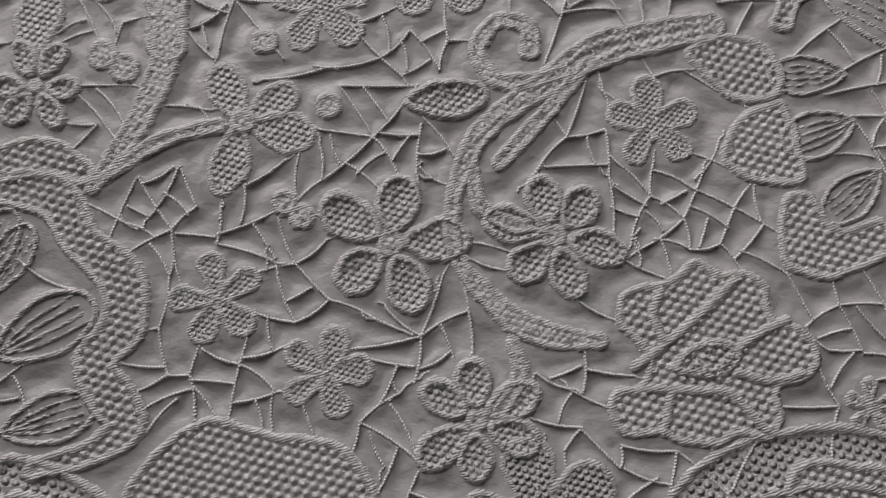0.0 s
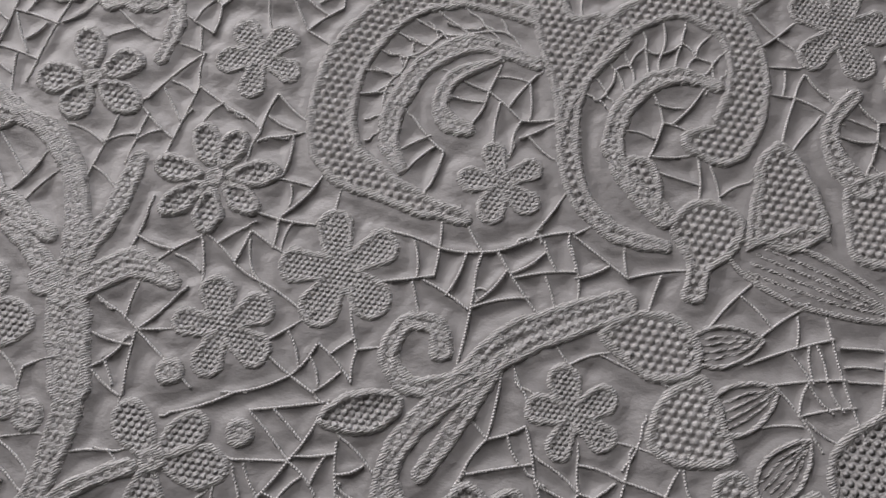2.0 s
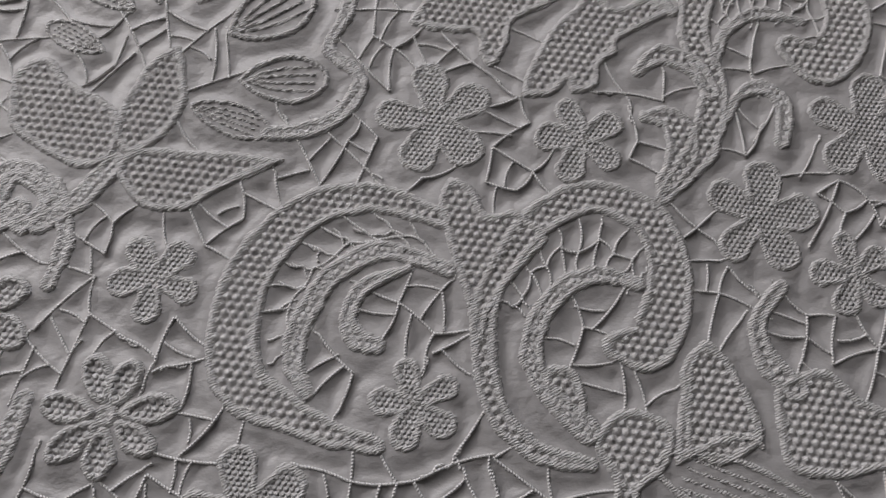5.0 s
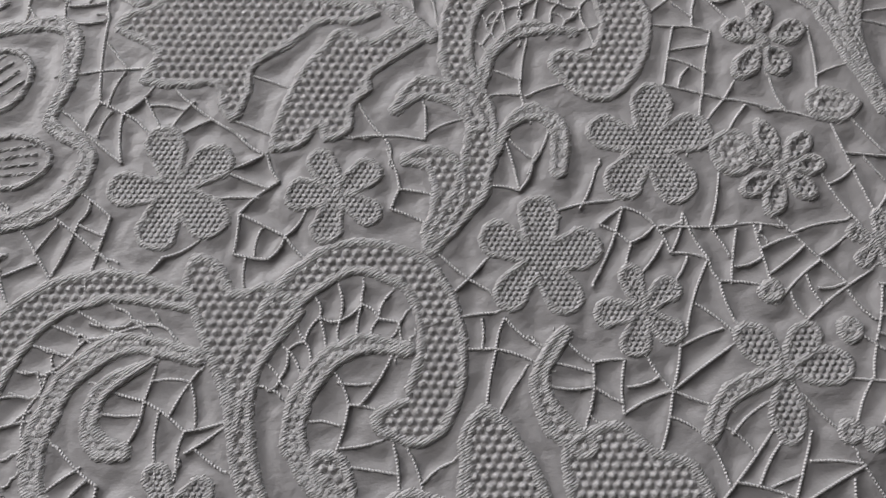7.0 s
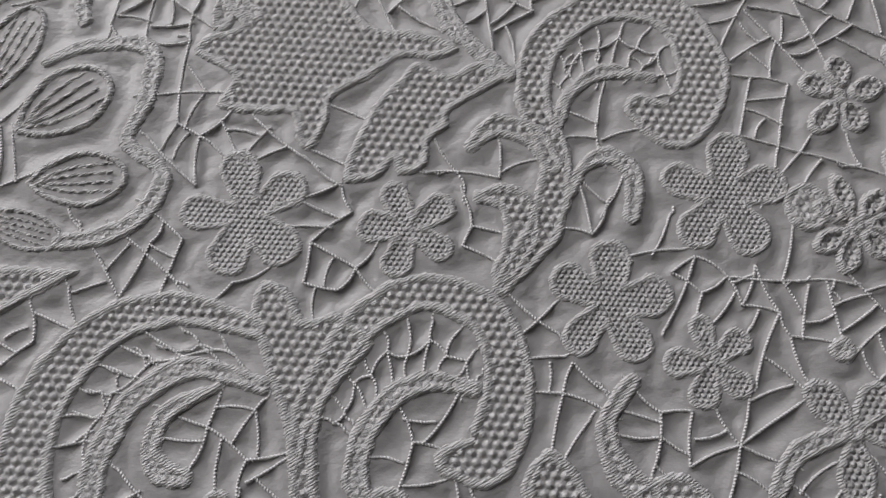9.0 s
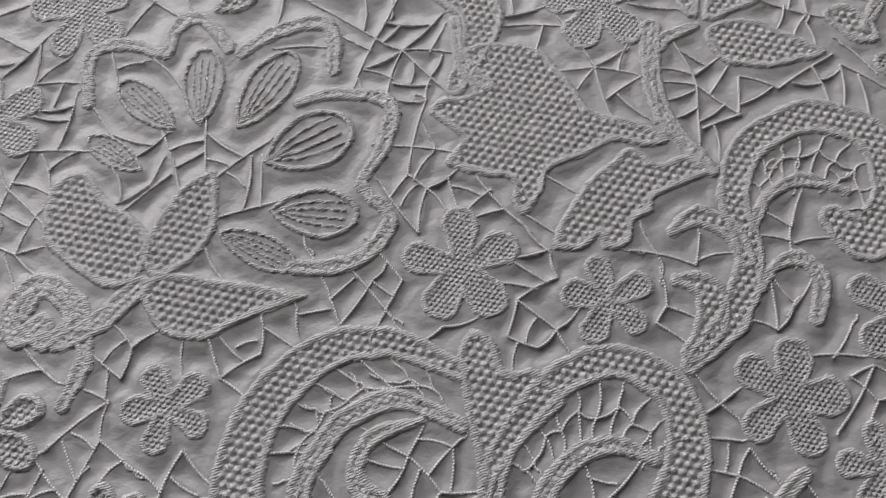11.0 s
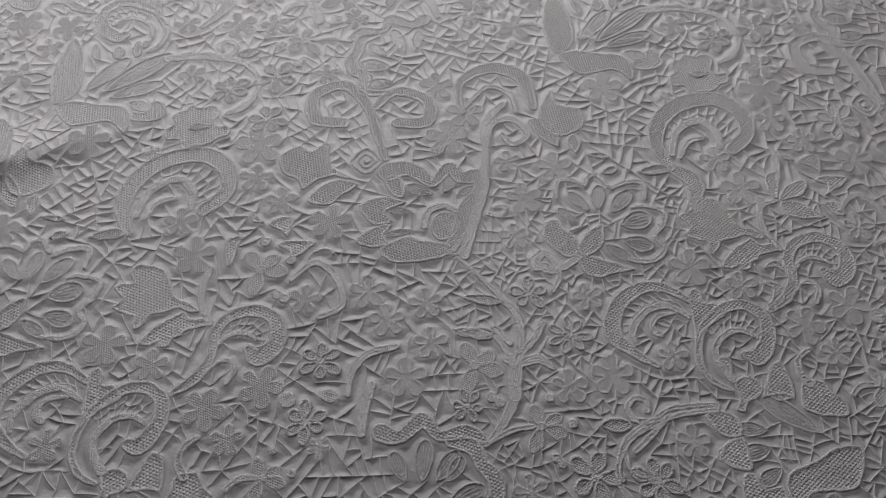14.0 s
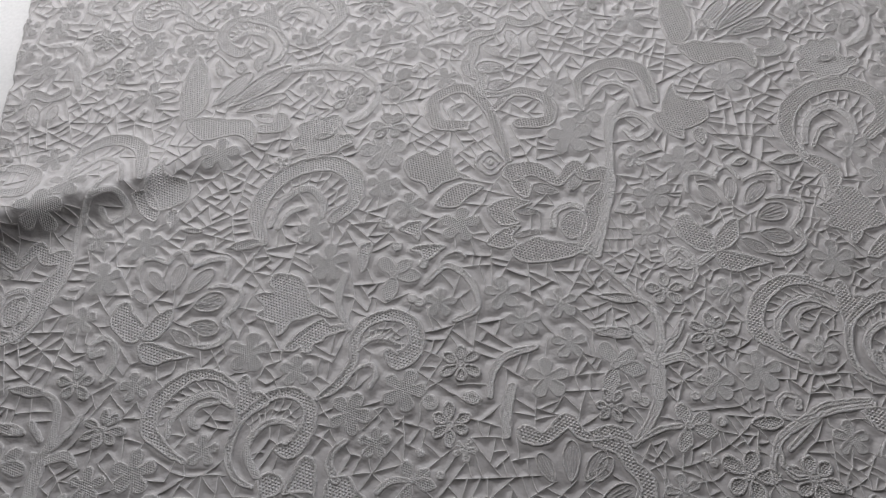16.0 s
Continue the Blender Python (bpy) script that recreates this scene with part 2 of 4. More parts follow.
def spline(points, closed, step=0.8):
    """A smooth curve through a few control points of any dimension."""
    p = np.array(points, float)
    n = len(p)
    out = []
    for i in range(n if closed else n - 1):
        if closed:
            a, b, c, d = p[i - 1], p[i], p[(i + 1) % n], p[(i + 2) % n]
        else:
            a, b, c, d = p[max(i - 1, 0)], p[i], p[i + 1], p[min(i + 2, n - 1)]
        m = max(2, int(np.hypot(*(c - b)[:2]) / step))
        t = (np.arange(m) / m)[:, None]
        out.append(0.5 * (2 * b + (c - a) * t + (2 * a - 5 * b + 4 * c - d) * t ** 2 + (3 * b - a - 3 * c + d) * t ** 3))
    if not closed:
        out.append(p[-1:])
    return np.concatenate(out)


def distance_line(x, y, line):
    """Distance to an open line of (x, y, width) and the half width there."""
    best = np.full(x.shape, 1e9)
    half = np.zeros(x.shape)
    for a, b in zip(line[:-1], line[1:]):
        dx, dy = b[0] - a[0], b[1] - a[1]
        t = np.clip(((x - a[0]) * dx + (y - a[1]) * dy) / (dx * dx + dy * dy + 1e-9), 0, 1)
        d = np.hypot(x - a[0] - t * dx, y - a[1] - t * dy)
        near = d < best
        best = np.where(near, d, best)
        half = np.where(near, (a[2] + t * (b[2] - a[2])) / 2, half)
    return best, half


def inside_ring(x, y, ring):
    """Depth inside a closed outline (negative outside)."""
    best = np.full(x.shape, 1e9)
    odd = np.zeros(x.shape, bool)
    for a, b in zip(ring, np.roll(ring, -1, 0)):
        dx, dy = b[0] - a[0], b[1] - a[1]
        t = np.clip(((x - a[0]) * dx + (y - a[1]) * dy) / (dx * dx + dy * dy + 1e-9), 0, 1)
        best = np.minimum(best, np.hypot(x - a[0] - t * dx, y - a[1] - t * dy))
        if dy:
            odd ^= ((a[1] > y) != (b[1] > y)) & (x < dx * (y - a[1]) / dy + a[0])
    return np.where(odd, best, -best)


def knobs(x, y, pitch, radius):
    """A field of round knots in staggered rows, 0 to 1."""
    a, b = x * 0.953 - y * 0.303, y * 0.953 + x * 0.303
    rise = 0.866 * pitch
    best = np.full(x.shape, 9.0)
    for step in (-1, 0, 1):
        r = np.round(b / rise) + step
        c = np.round(a / pitch - 0.5 * (r % 2))
        best = np.minimum(best, (a - (c + 0.5 * (r % 2)) * pitch) ** 2 + (b - r * rise) ** 2)
    return np.sqrt(np.clip(1 - best / radius ** 2, 0, 1))


MOTIFS = []      # (name, parts of (name, x, y, depth, style))
STEP = 0.42
CORDS = []       # (p, q): threads between the motifs


def grid_over(lo, hi, margin=4.0, fine=1.0):
    xs = np.arange(lo[0] - margin, hi[0] + margin, STEP * fine)
    ys = np.arange(lo[1] - margin, hi[1] + margin, STEP * fine)
    return np.meshgrid(xs, ys)


def add(name, pieces):
    MOTIFS.append((name, pieces))


def patch_piece(points, fine=1.0):
    ring = spline(points, True, 1.2)
    x, y = grid_over(ring.min(0), ring.max(0), 4.0, fine)
    return x, y, inside_ring(x, y, ring)


def patch(name, style, *points):
    """A filled leaf or petal with a smooth outline."""
    add(name, [(name, *patch_piece(points, 0.76 if style == "k" else 1.0), style)])


def ribbon(name, style, *points):
    """A band of changing width along a smooth line: scrolls, stems, tendrils."""
    line = spline(points, False, 1.5)
    r = line[:, 2].max() / 2
    x, y = grid_over(line[:, :2].min(0) - r, line[:, :2].max(0) + r, 4.0, 0.76 if style == "k" else 0.9)
    d, half = distance_line(x, y, line)
    add(name, [(name, x, y, half - d, style)])


def flower(cx, cy, r, angle):
    """A flat five-petalled flower filled with fine knots."""
    x, y = grid_over((cx - r, cy - r), (cx + r, cy + r), 4.0, 0.72)
    d = np.full(x.shape, -9.0)
    for i in range(5):
        t = radians(angle + 72 * i + 3 * math.sin(cx + 2.1 * i))
        lx, ly = (x - cx) * math.cos(t) + (y - cy) * math.sin(t), -(x - cx) * math.sin(t) + (y - cy) * math.cos(t)
        w = 0.335 * r * (1 + 0.08 * math.sin(cy + 1.7 * i))
        s = np.clip(lx, 0.1 * r, r - w)
        wl = w * (0.55 + 0.45 * np.clip(s / (r - w), 0, 1))
        d = np.maximum(d, wl - np.hypot(lx - s, ly))
    add("flower", [("flower", x, y, d, "f")])


def oval_piece(ax, ay, bx, by, w):
    ux, uy = bx - ax, by - ay
    n = math.hypot(ux, uy)
    ux, uy = ux / n, uy / n
    at = lambda s, v: (ax + ux * n * s - uy * w * v, ay + uy * n * s + ux * w * v)
    return patch_piece([at(0, 0), at(0.25, 0.36), at(0.62, 0.5), at(0.93, 0.28), at(1, 0), at(0.93, -0.28), at(0.62, -0.5), at(0.25, -0.36)])


def oval(ax, ay, bx, by, w):
    """A padded oval leaf with a rolled rim."""
    add("leaf", [("leaf", *oval_piece(ax, ay, bx, by, w), "r")])


def dot(cx, cy, r):
    x, y = grid_over((cx - r, cy - r), (cx + r, cy + r))
    add("knot", [("knot", x, y, r - np.hypot(x - cx, y - cy), "s")])


def striped(ax, ay, bx, by, w):
    """An open bud: a corded outline with corded veins fanning out from its base."""
    ux, uy = bx - ax, by - ay
    n = math.hypot(ux, uy)
    ux, uy = ux / n, uy / n
    at = lambda s, v, k: (ax + ux * n * s - uy * w * v, ay + uy * n * s + ux * w * v, k)
    cord = 0.09 * w + 0.45
    rim = [at(0.0, 0, cord), at(0.2, 0.3, cord), at(0.6, 0.5, cord), at(0.93, 0.3, cord), at(1.02, 0, cord),
           at(0.93, -0.3, cord), at(0.6, -0.5, cord), at(0.2, -0.3, cord), at(0, 0, cord)]
    pieces = []
    for name, line in [("bud_rim", rim)] + [("vein", [at(0.04, 0, cord * 0.6), at(0.4, v * 0.8, cord * 0.6), at(0.88, v, cord * 0.5)]) for v in (-0.27, -0.09, 0.09, 0.27)]:
        line = spline(line, False, 1.2)
        x, y = grid_over(line[:, :2].min(0) - 1, line[:, :2].max(0) + 1, 2.0)
        d, half = distance_line(x, y, line)
        pieces.append((name, x, y, half - d, "c"))
    add("bud", pieces)


def rosette(cx, cy, r, angle, n, style="r"):
    """A flower of separate padded petals with rolled rims round a small eye."""
    x, y = grid_over((cx - 0.2 * r, cy - 0.2 * r), (cx + 0.2 * r, cy + 0.2 * r))
    pieces = [("rosette", x, y, 0.2 * r - np.hypot(x - cx, y - cy), "s")]
    for i in range(n):
        t = radians(angle + 360 / n * i + 5 * math.sin(cx + 3 * i))
        q = r * (0.94 + 0.1 * math.sin(cy + 2.3 * i))
        c, s = math.cos(t), math.sin(t)
        pieces.append(("petal", *oval_piece(cx + 0.1 * r * c, cy + 0.1 * r * s, cx + q * c, cy + q * s, r * min(0.62, 3.5 / n)), style))
    add("rosette", pieces)


def butterfly(cx, cy, r, angle):
    """Four wing-like petals filled with fine knots, with small discs and a curl between them."""
    x, y = grid_over((cx - 0.3 * r, cy - 0.3 * r), (cx + 0.3 * r, cy + 0.3 * r))
    pieces = [("blossom", x, y, 0.25 * r - np.hypot(x - cx, y - cy), "s")]
    for turn, far, wide in ((0, 1.15, 0.75), (-82, 1.1, 0.7), (-130, 1.3, 0.8), (135, 1.35, 0.75)):
        t = radians(angle + turn)
        c, s = math.cos(t), math.sin(t)
        pieces.append(("petal", *oval_piece(cx, cy, cx + far * r * c, cy + far * r * s, wide * r), "f"))
    for turn, far in ((-40, 1.45), (180, 1.55), (-175, 1.9), (-105, 1.45)):
        t = radians(angle + turn)
        px, py, q = cx + far * r * math.cos(t), cy + far * r * math.sin(t), 0.27 * r
        x, y = grid_over((px - q, py - q), (px + q, py + q))
        pieces.append(("knot", x, y, q - np.hypot(x - px, y - py), "s"))
    add("blossom", pieces)


def cords(*lines):
    """Threads of the ground net, each a chain of knots."""
    for line in lines:
        CORDS.extend(zip(line[:-1], line[1:]))


def ladder(outer, inner, n):
    """Crossed threads that fill the space between two bands of a scroll."""
    a, b = spline(outer, False, 0.5), spline(inner, False, 0.5)
    pick = lambda line, s: tuple(line[int(s * (len(line) - 1))])
    last = None
    for i in range(n + 1):
        p, q = pick(a, i / n), pick(b, i / n)
        h = 0.58 if i % 2 else 0.36
        node = (p[0] + (q[0] - p[0]) * h, p[1] + (q[1] - p[1]) * h)
        CORDS.extend([(p, node), (node, q)])
        if last:
            CORDS.append((last, node))
        last = node


SAG = 1.05                        # how deep the ground sinks between the threads, mm

# ---- the pattern: one repeat ----
def pattern():
    flower(93.2, 191.8, 12.8, 88)
    flower(121.6, 181.5, 10.0, 94)
    flower(153.6, 158.5, 12.3, 68)
    flower(33.0, 169.9, 9.4, 106)
    patch("leaf", "k", (90.0, 227.0), (94.0, 230.0), (100.0, 230.0), (97.0, 236.0), (101.0, 242.0), (115.0, 240.0), (122.0, 230.0), (126.0, 223.0), (136.0, 219.0), (141.0, 214.0), (135.0, 213.0), (129.0, 215.0), (121.0, 212.0), (114.0, 210.0), (112.0, 205.0), (107.0, 201.0), (105.0, 204.0), (105.0, 209.0), (100.0, 210.0), (92.0, 214.0), (95.0, 218.0), (96.0, 220.0), (92.0, 224.0))
    patch("leaf", "k", (112.0, 193.0), (113.0, 197.0), (118.0, 204.0), (125.0, 210.0), (132.0, 214.0), (137.0, 210.0), (144.0, 211.0), (148.0, 206.0), (142.0, 204.0), (136.0, 202.0), (134.0, 199.0), (130.0, 197.0), (128.0, 192.0), (122.0, 192.0), (122.0, 195.0), (118.0, 192.0))
    ribbon("scroll", "k", (171.2, 193.3, 6.8), (177.2, 188.7, 11.4), (185.7, 197.0, 11.1), (183.6, 210.8, 9.0), (171.2, 216.5, 8.4), (157.1, 211.1, 7.6), (151.3, 199.6, 7.4), (152.2, 187.5, 6.6), (146.2, 175.3, 7.5), (135.5, 166.5, 4.2))
    ribbon("scroll", "s", (175.4, 199.0, 2.3), (166.1, 202.6, 3.7), (158.0, 199.1, 3.4), (153.9, 193.0, 2.8))
    ribbon("tendril", "k", (137.3, 194.3, 3.3), (143.1, 196.9, 5.4), (149.3, 193.0, 5.6), (151.3, 186.5, 4.4))
    ribbon("tendril", "k", (136.1, 184.1, 3.3), (141.6, 182.1, 6.5), (142.3, 175.7, 7.5), (136.7, 168.9, 5.2))
    ribbon("tendril", "s", (152.8, 180.4, 2.7), (157.1, 185.0, 3.3), (162.9, 185.6, 3.8), (165.8, 180.4, 4.0), (162.8, 173.2, 3.7))
    flower(181.2, 172.4, 12.9, 70)
    flower(168.5, 143.3, 9.1, 92)
    ribbon("scroll", "k", (90.1, 170.6, 5.0), (77.4, 177.7, 6.9), (63.9, 177.2, 8.7), (52.4, 168.9, 9.8), (46.4, 157.4, 10.1), (46.2, 146.5, 10.4), (53.2, 139.9, 8.0), (60.3, 134.5, 5.7), (69.2, 130.0, 3.9))
    ribbon("scroll", "s", (89.2, 160.3, 3.7), (77.8, 166.5, 4.7), (67.7, 164.2, 5.1), (60.6, 157.3, 5.4), (56.8, 149.4, 4.7), (58.1, 141.9, 3.4))
    ribbon("scroll", "s", (81.7, 162.1, 2.4), (72.4, 160.2, 3.6), (67.9, 154.7, 4.0), (69.4, 150.1, 5.2), (72.6, 148.3, 4.2))
    patch("leaf", "k", (90, 175), (94, 179), (98, 175), (99, 170), (104, 170), (108, 167), (110, 162), (102, 156), (96, 150), (91, 142), (91, 153), (90, 165))
    ribbon("scroll", "k", (118.8, 138.8, 7.1), (125.2, 138.2, 10.6), (132.0, 149.5, 9.7), (131.1, 161.9, 8.7), (121.8, 168.9, 7.8), (110.9, 167.5, 7.5), (101.2, 160.1, 6.7), (95.3, 152.3, 6.0), (92.3, 141.7, 5.6), (92.8, 130.9, 5.1), (98.9, 122.3, 4.5), (107.7, 118.5, 3.1))
    ribbon("scroll", "s", (125.4, 150.0, 3.4), (117.2, 153.4, 4.4), (108.1, 150.6, 4.8), (101.9, 142.4, 4.9), (102.3, 134.0, 4.8), (108.7, 124.6, 5.7))
    patch("leaf", "k", (104, 138), (109, 136), (110, 130), (107, 124), (103, 128), (102, 134))
    flower(77.8, 136.0, 9.4, 93)
    patch("leaf", "k", (123, 115), (127, 126), (130, 134), (134, 136), (139, 133), (141, 123), (141, 114), (143, 110), (138, 116), (130, 116))
    patch("leaf", "k", (109, 122), (114, 127), (121, 126), (125, 121), (122, 115), (116, 112), (113, 106), (108, 108), (111, 114))
    flower(43.9, 123.3, 12.8, 91)
    flower(20.6, 115.6, 10.6, 94)
    rosette(-0.8, 170.2, 12.0, 95, 5)
    rosette(21.6, 145.6, 12.9, -155, 7)
    ribbon("tendril", "s", (13.4, 172.7, 3.6), (17.1, 181.6, 4.2), (15.7, 192.5, 4.6), (8.3, 197.9, 4.3), (2.0, 192.9, 4.3), (3.9, 186.9, 5.0), (8.8, 189.0, 5.5))
    ribbon("stem", "s", (-18.2, 164.7, 3.5), (-9.9, 160.4, 4.7), (-5.7, 149.9, 5.1), (-5.8, 136.2, 6.1), (-8.5, 125.8, 8.6), (-8.8, 109.0, 8.7))
    ribbon("stem", "s", (7.2, 151.7, 4.6), (2.4, 142.7, 5.1), (-4.8, 133.8, 4.9))
    ribbon("stem", "s", (11.9, 125.3, 3.2), (4.2, 130.5, 6.5), (-5.2, 127.3, 5.9))
    ribbon("stem", "s", (-19.1, 142.0, 3.3), (-13.9, 135.5, 4.9), (-9.1, 125.9, 5.4))
    patch("petal", "k", (44, 218), (45, 209), (43, 203), (38, 198), (31, 196), (28, 201), (31, 208), (37, 215))
    patch("petal", "k", (28, 194), (33, 197), (43, 195), (54, 192), (62, 189), (57, 187), (48, 185), (41, 182), (33, 184), (29, 189))
    patch("petal", "k", (17, 221), (22, 214), (28, 209), (31, 204), (28, 196), (22, 195), (15, 199), (8, 208), (10, 219))
    ribbon("border", "s", (58.9, 195.1, 3.3), (67.4, 194.3, 4.2), (75.3, 197.0, 4.2), (79.6, 203.9, 3.8), (74.4, 211.3, 3.5), (79.7, 219.0, 4.0), (81.8, 229.4, 3.9), (70.7, 232.7, 3.6), (62.5, 231.2, 3.1))
    ribbon("border", "s", (70.7, 238.3, 3.4), (70.2, 249.8, 4.3), (59.6, 249.4, 4.3), (51.0, 244.7, 3.5))
    ribbon("border", "s", (48.2, 246.5, 3.5), (42.3, 254.4, 4.0), (36.4, 252.4, 4.0), (34.3, 246.7, 3.4), (25.8, 249.8, 3.7), (18.0, 248.0, 3.7), (17.3, 236.5, 3.1))
    striped(55.1, 218.6, 72.7, 225.1, 12.3)
    striped(49.4, 227.2, 61.9, 243.0, 9.3)
    striped(41.3, 228.9, 43.2, 246.2, 8.4)
    striped(55.5, 207.8, 72.5, 204.8, 10.1)
    striped(35.7, 228.5, 24.9, 240.4, 7.0)
    striped(28.6, 219.9, 17.9, 228.3, 5.5)
    striped(44.6, 204.3, 58.9, 195.7, 6.7)
    ribbon("stem", "s", (28.0, 194.6, 5.4), (20.5, 188.8, 5.3), (12.3, 184.9, 4.7))
    ribbon("stem", "s", (98.5, 248.1, 3.6), (98.7, 238.5, 4.0), (103.3, 231.8, 4.2))
    ribbon("stem", "s", (141.5, 241.3, 5.2), (139.4, 228.1, 5.0), (141.0, 218.7, 4.6), (148.1, 206.7, 4.0))
    dot(195.9, 166.2, 4.9)
    rosette(203.4, 160.6, 10.4, -15, 7)
    rosette(210.2, 185.9, 9.8, 70, 5)
    ribbon("stem", "s", (223.8, 191.9, 4.8), (225.7, 179.7, 4.4), (227.7, 166.0, 4.3))
    patch("leaf", "s", (214, 173), (220, 173), (224, 168), (219, 165), (213, 168))
    butterfly(189.1, 125.1, 10.0, 117)
    flower(215.4, 141.7, 6.7, 138)
    ribbon("stem", "s", (172.2, 118.8, 3.9), (177.7, 124.2, 4.6), (187.0, 125.3, 4.1))
    ribbon("tendril", "k", (153.3, 143.8, 3.5), (147.0, 138.4, 4.2), (146.2, 130.4, 5.4), (150.2, 124.0, 5.8))
    patch("leaf", "k", (144, 117), (146, 125), (153, 127), (158, 126), (162, 120), (168, 115), (168, 107), (153, 106), (144, 110))
    patch("leaf", "k", (127, 123), (130, 132), (135, 137), (139, 133), (141, 124), (141, 116), (132, 113), (126, 117))
    butterfly(5.3, 93.1, 11.2, 114)
    ribbon("stem", "s", (-7.0, 121.2, 6.7), (-9.9, 104.3, 6.5), (-15.6, 92.5, 5.4), (-23.4, 82.1, 3.8))
    ribbon("stem", "s", (-23.4, 82.1, 3.2), (-10.6, 90.0, 3.8), (0.5, 92.5, 3.7))
    rosette(-33.6, 102.1, 10.1, 115, 6)
    rosette(31.8, 68.5, 15.4, 74, 5)
    rosette(63.0, 68.4, 14.1, 103, 6)
    flower(83.6, 89.2, 9.8, 92)
    flower(-0.7, 59.8, 9.4, 100)
    flower(18.8, 45.3, 9.1, 70)
    oval(35.3, 95.5, 52.4, 96.3, 8.9)
    ribbon("tendril", "s", (67.0, 100.1, 4.0), (55.5, 98.4, 4.4), (50.4, 104.8, 4.4), (54.7, 110.9, 4.5), (60.6, 109.5, 4.5), (60.8, 104.9, 5.1))
    ribbon("stem", "s", (96.6, 108.4, 6.8), (76.2, 104.8, 8.1), (62.5, 97.5, 6.6), (51.7, 90.2, 5.5), (46.6, 82.8, 4.7), (43.7, 73.2, 3.8), (44.4, 64.6, 4.2), (51.0, 55.8, 4.8), (59.0, 50.2, 6.2), (69.8, 48.0, 3.7))
    ribbon("stem", "s", (72.1, 101.6, 3.8), (62.0, 91.4, 4.2), (53.3, 83.0, 3.9))
    ribbon("tendril", "s", (48.2, 81.6, 3.2), (49.1, 75.0, 3.9), (55.7, 70.6, 4.1), (63.2, 71.6, 3.2))
    oval(81.4, 42.2, 94.9, 45.0, 6.6)
    patch("leaf", "k", (91, 104), (100, 107), (108, 104), (111, 97), (107, 92), (99, 93), (94, 98))
    patch("leaf", "k", (96, 83), (100, 90), (109, 93), (112, 87), (112, 76), (103, 76), (97, 79))
    patch("leaf", "k", (107, 73), (113, 74), (118, 67), (126, 69), (128, 62), (117, 57), (108, 58), (105, 63))
    striped(122.7, 97.4, 107.7, 97.6, 7.8)
    striped(123.2, 87.8, 108.8, 83.5, 9.0)
    striped(126.9, 77.6, 115.3, 68.8, 7.9)
    ribbon("petal", "k", (-41.7, 83.0, 7.3), (-30.4, 80.8, 9.4), (-25.7, 72.6, 8.3), (-18.6, 64.9, 9.8), (-17.6, 56.6, 9.2), (-23.2, 49.3, 9.1), (-19.7, 42.5, 9.5), (-17.7, 37.4, 8.0), (-24.2, 33.4, 5.9), (-34.1, 31.1, 4.9))
    striped(-41.3, 51.8, -23.7, 60.5, 10.8)
    striped(-40.1, 37.8, -23.7, 41.8, 8.8)
    striped(-42.5, 63.1, -35.0, 75.2, 7.0)
    patch("leaf", "k", (-19, 24), (-11, 35), (-1, 39), (6, 36), (17, 34), (24, 30), (27, 21), (10, 16), (-7, 17))
    rosette(46.0, 35.1, 13.5, 89, 6)
    ribbon("stem", "s", (53.9, 48.9, 3.5), (54.4, 42.2, 4.1), (50.2, 36.4, 3.9))
    patch("leaf", "k", (101, 16), (104, 24), (113, 24), (123, 21), (121, 10), (107, 10))
    flower(119.0, 33.3, 5.5, 155)
    ribbon("scroll", "k", (89.4, 262.7, 6.9), (82.0, 281.3, 10.4), (86.7, 300.5, 12.2), (101.1, 315.1, 12.5), (123.5, 320.1, 12.6), (139.4, 309.8, 12.0), (141.3, 292.7, 10.7), (130.4, 279.9, 9.5))
    ribbon("scroll", "s", (91.4, 273.7, 4.7), (96.4, 291.4, 5.3), (110.6, 301.3, 5.9), (121.3, 292.7, 5.8), (122.6, 281.2, 5.2))
    ribbon("tendril", "s", (96.4, 271.3, 3.3), (102.7, 283.7, 4.3), (111.9, 287.6, 4.3))
    ribbon("stem", "k", (89.3, 262.0, 7.8), (99.9, 256.2, 11.9), (104.3, 247.2, 9.9), (96.3, 231.1, 4.4))
    flower(118.5, 271.2, 10.5, 92)
    flower(130.9, 249.4, 13.2, 92)
    flower(175.6, 288.8, 10.5, 95)
    flower(158.0, 304.5, 10.8, 90)
    flower(206.7, 276.0, 12.8, 85)
    flower(197.8, 224.6, 9.8, 87)
    flower(16.0, 259.4, 12.1, 97)
    flower(-3.0, 235.2, 11.9, 101)
    flower(-8.6, 208.0, 9.6, 99)
    flower(-12.9, 261.9, 8.8, 100)
    flower(-58.5, 160.8, 10.2, 102)
    oval(44.9, 255.7, 55.7, 260.5, 6.6)
    oval(67.5, 258.0, 89.4, 262.7, 8.8)
    oval(36.2, 270.2, 51.4, 268.9, 5.7)
    ribbon("tendril", "s", (-25.4, 272.8, 4.1), (-23.3, 288.9, 4.7), (-10.5, 295.3, 5.2), (-0.1, 283.9, 5.1), (-9.4, 275.2, 4.6), (-16.3, 282.7, 4.2))
    patch("leaf", "k", (0, 295), (10, 298), (20, 286), (19, 275), (9, 280), (3, 288))
    patch("leaf", "k", (24, 280), (29, 286), (34, 279), (30, 270))
    ribbon("stem", "s", (-44.3, 195.9, 4.0), (-32.4, 216.8, 4.2), (-25.3, 243.3, 3.9), (-27.9, 269.2, 3.6), (-21.6, 296.6, 3.6), (-13.6, 309.6, 3.4))
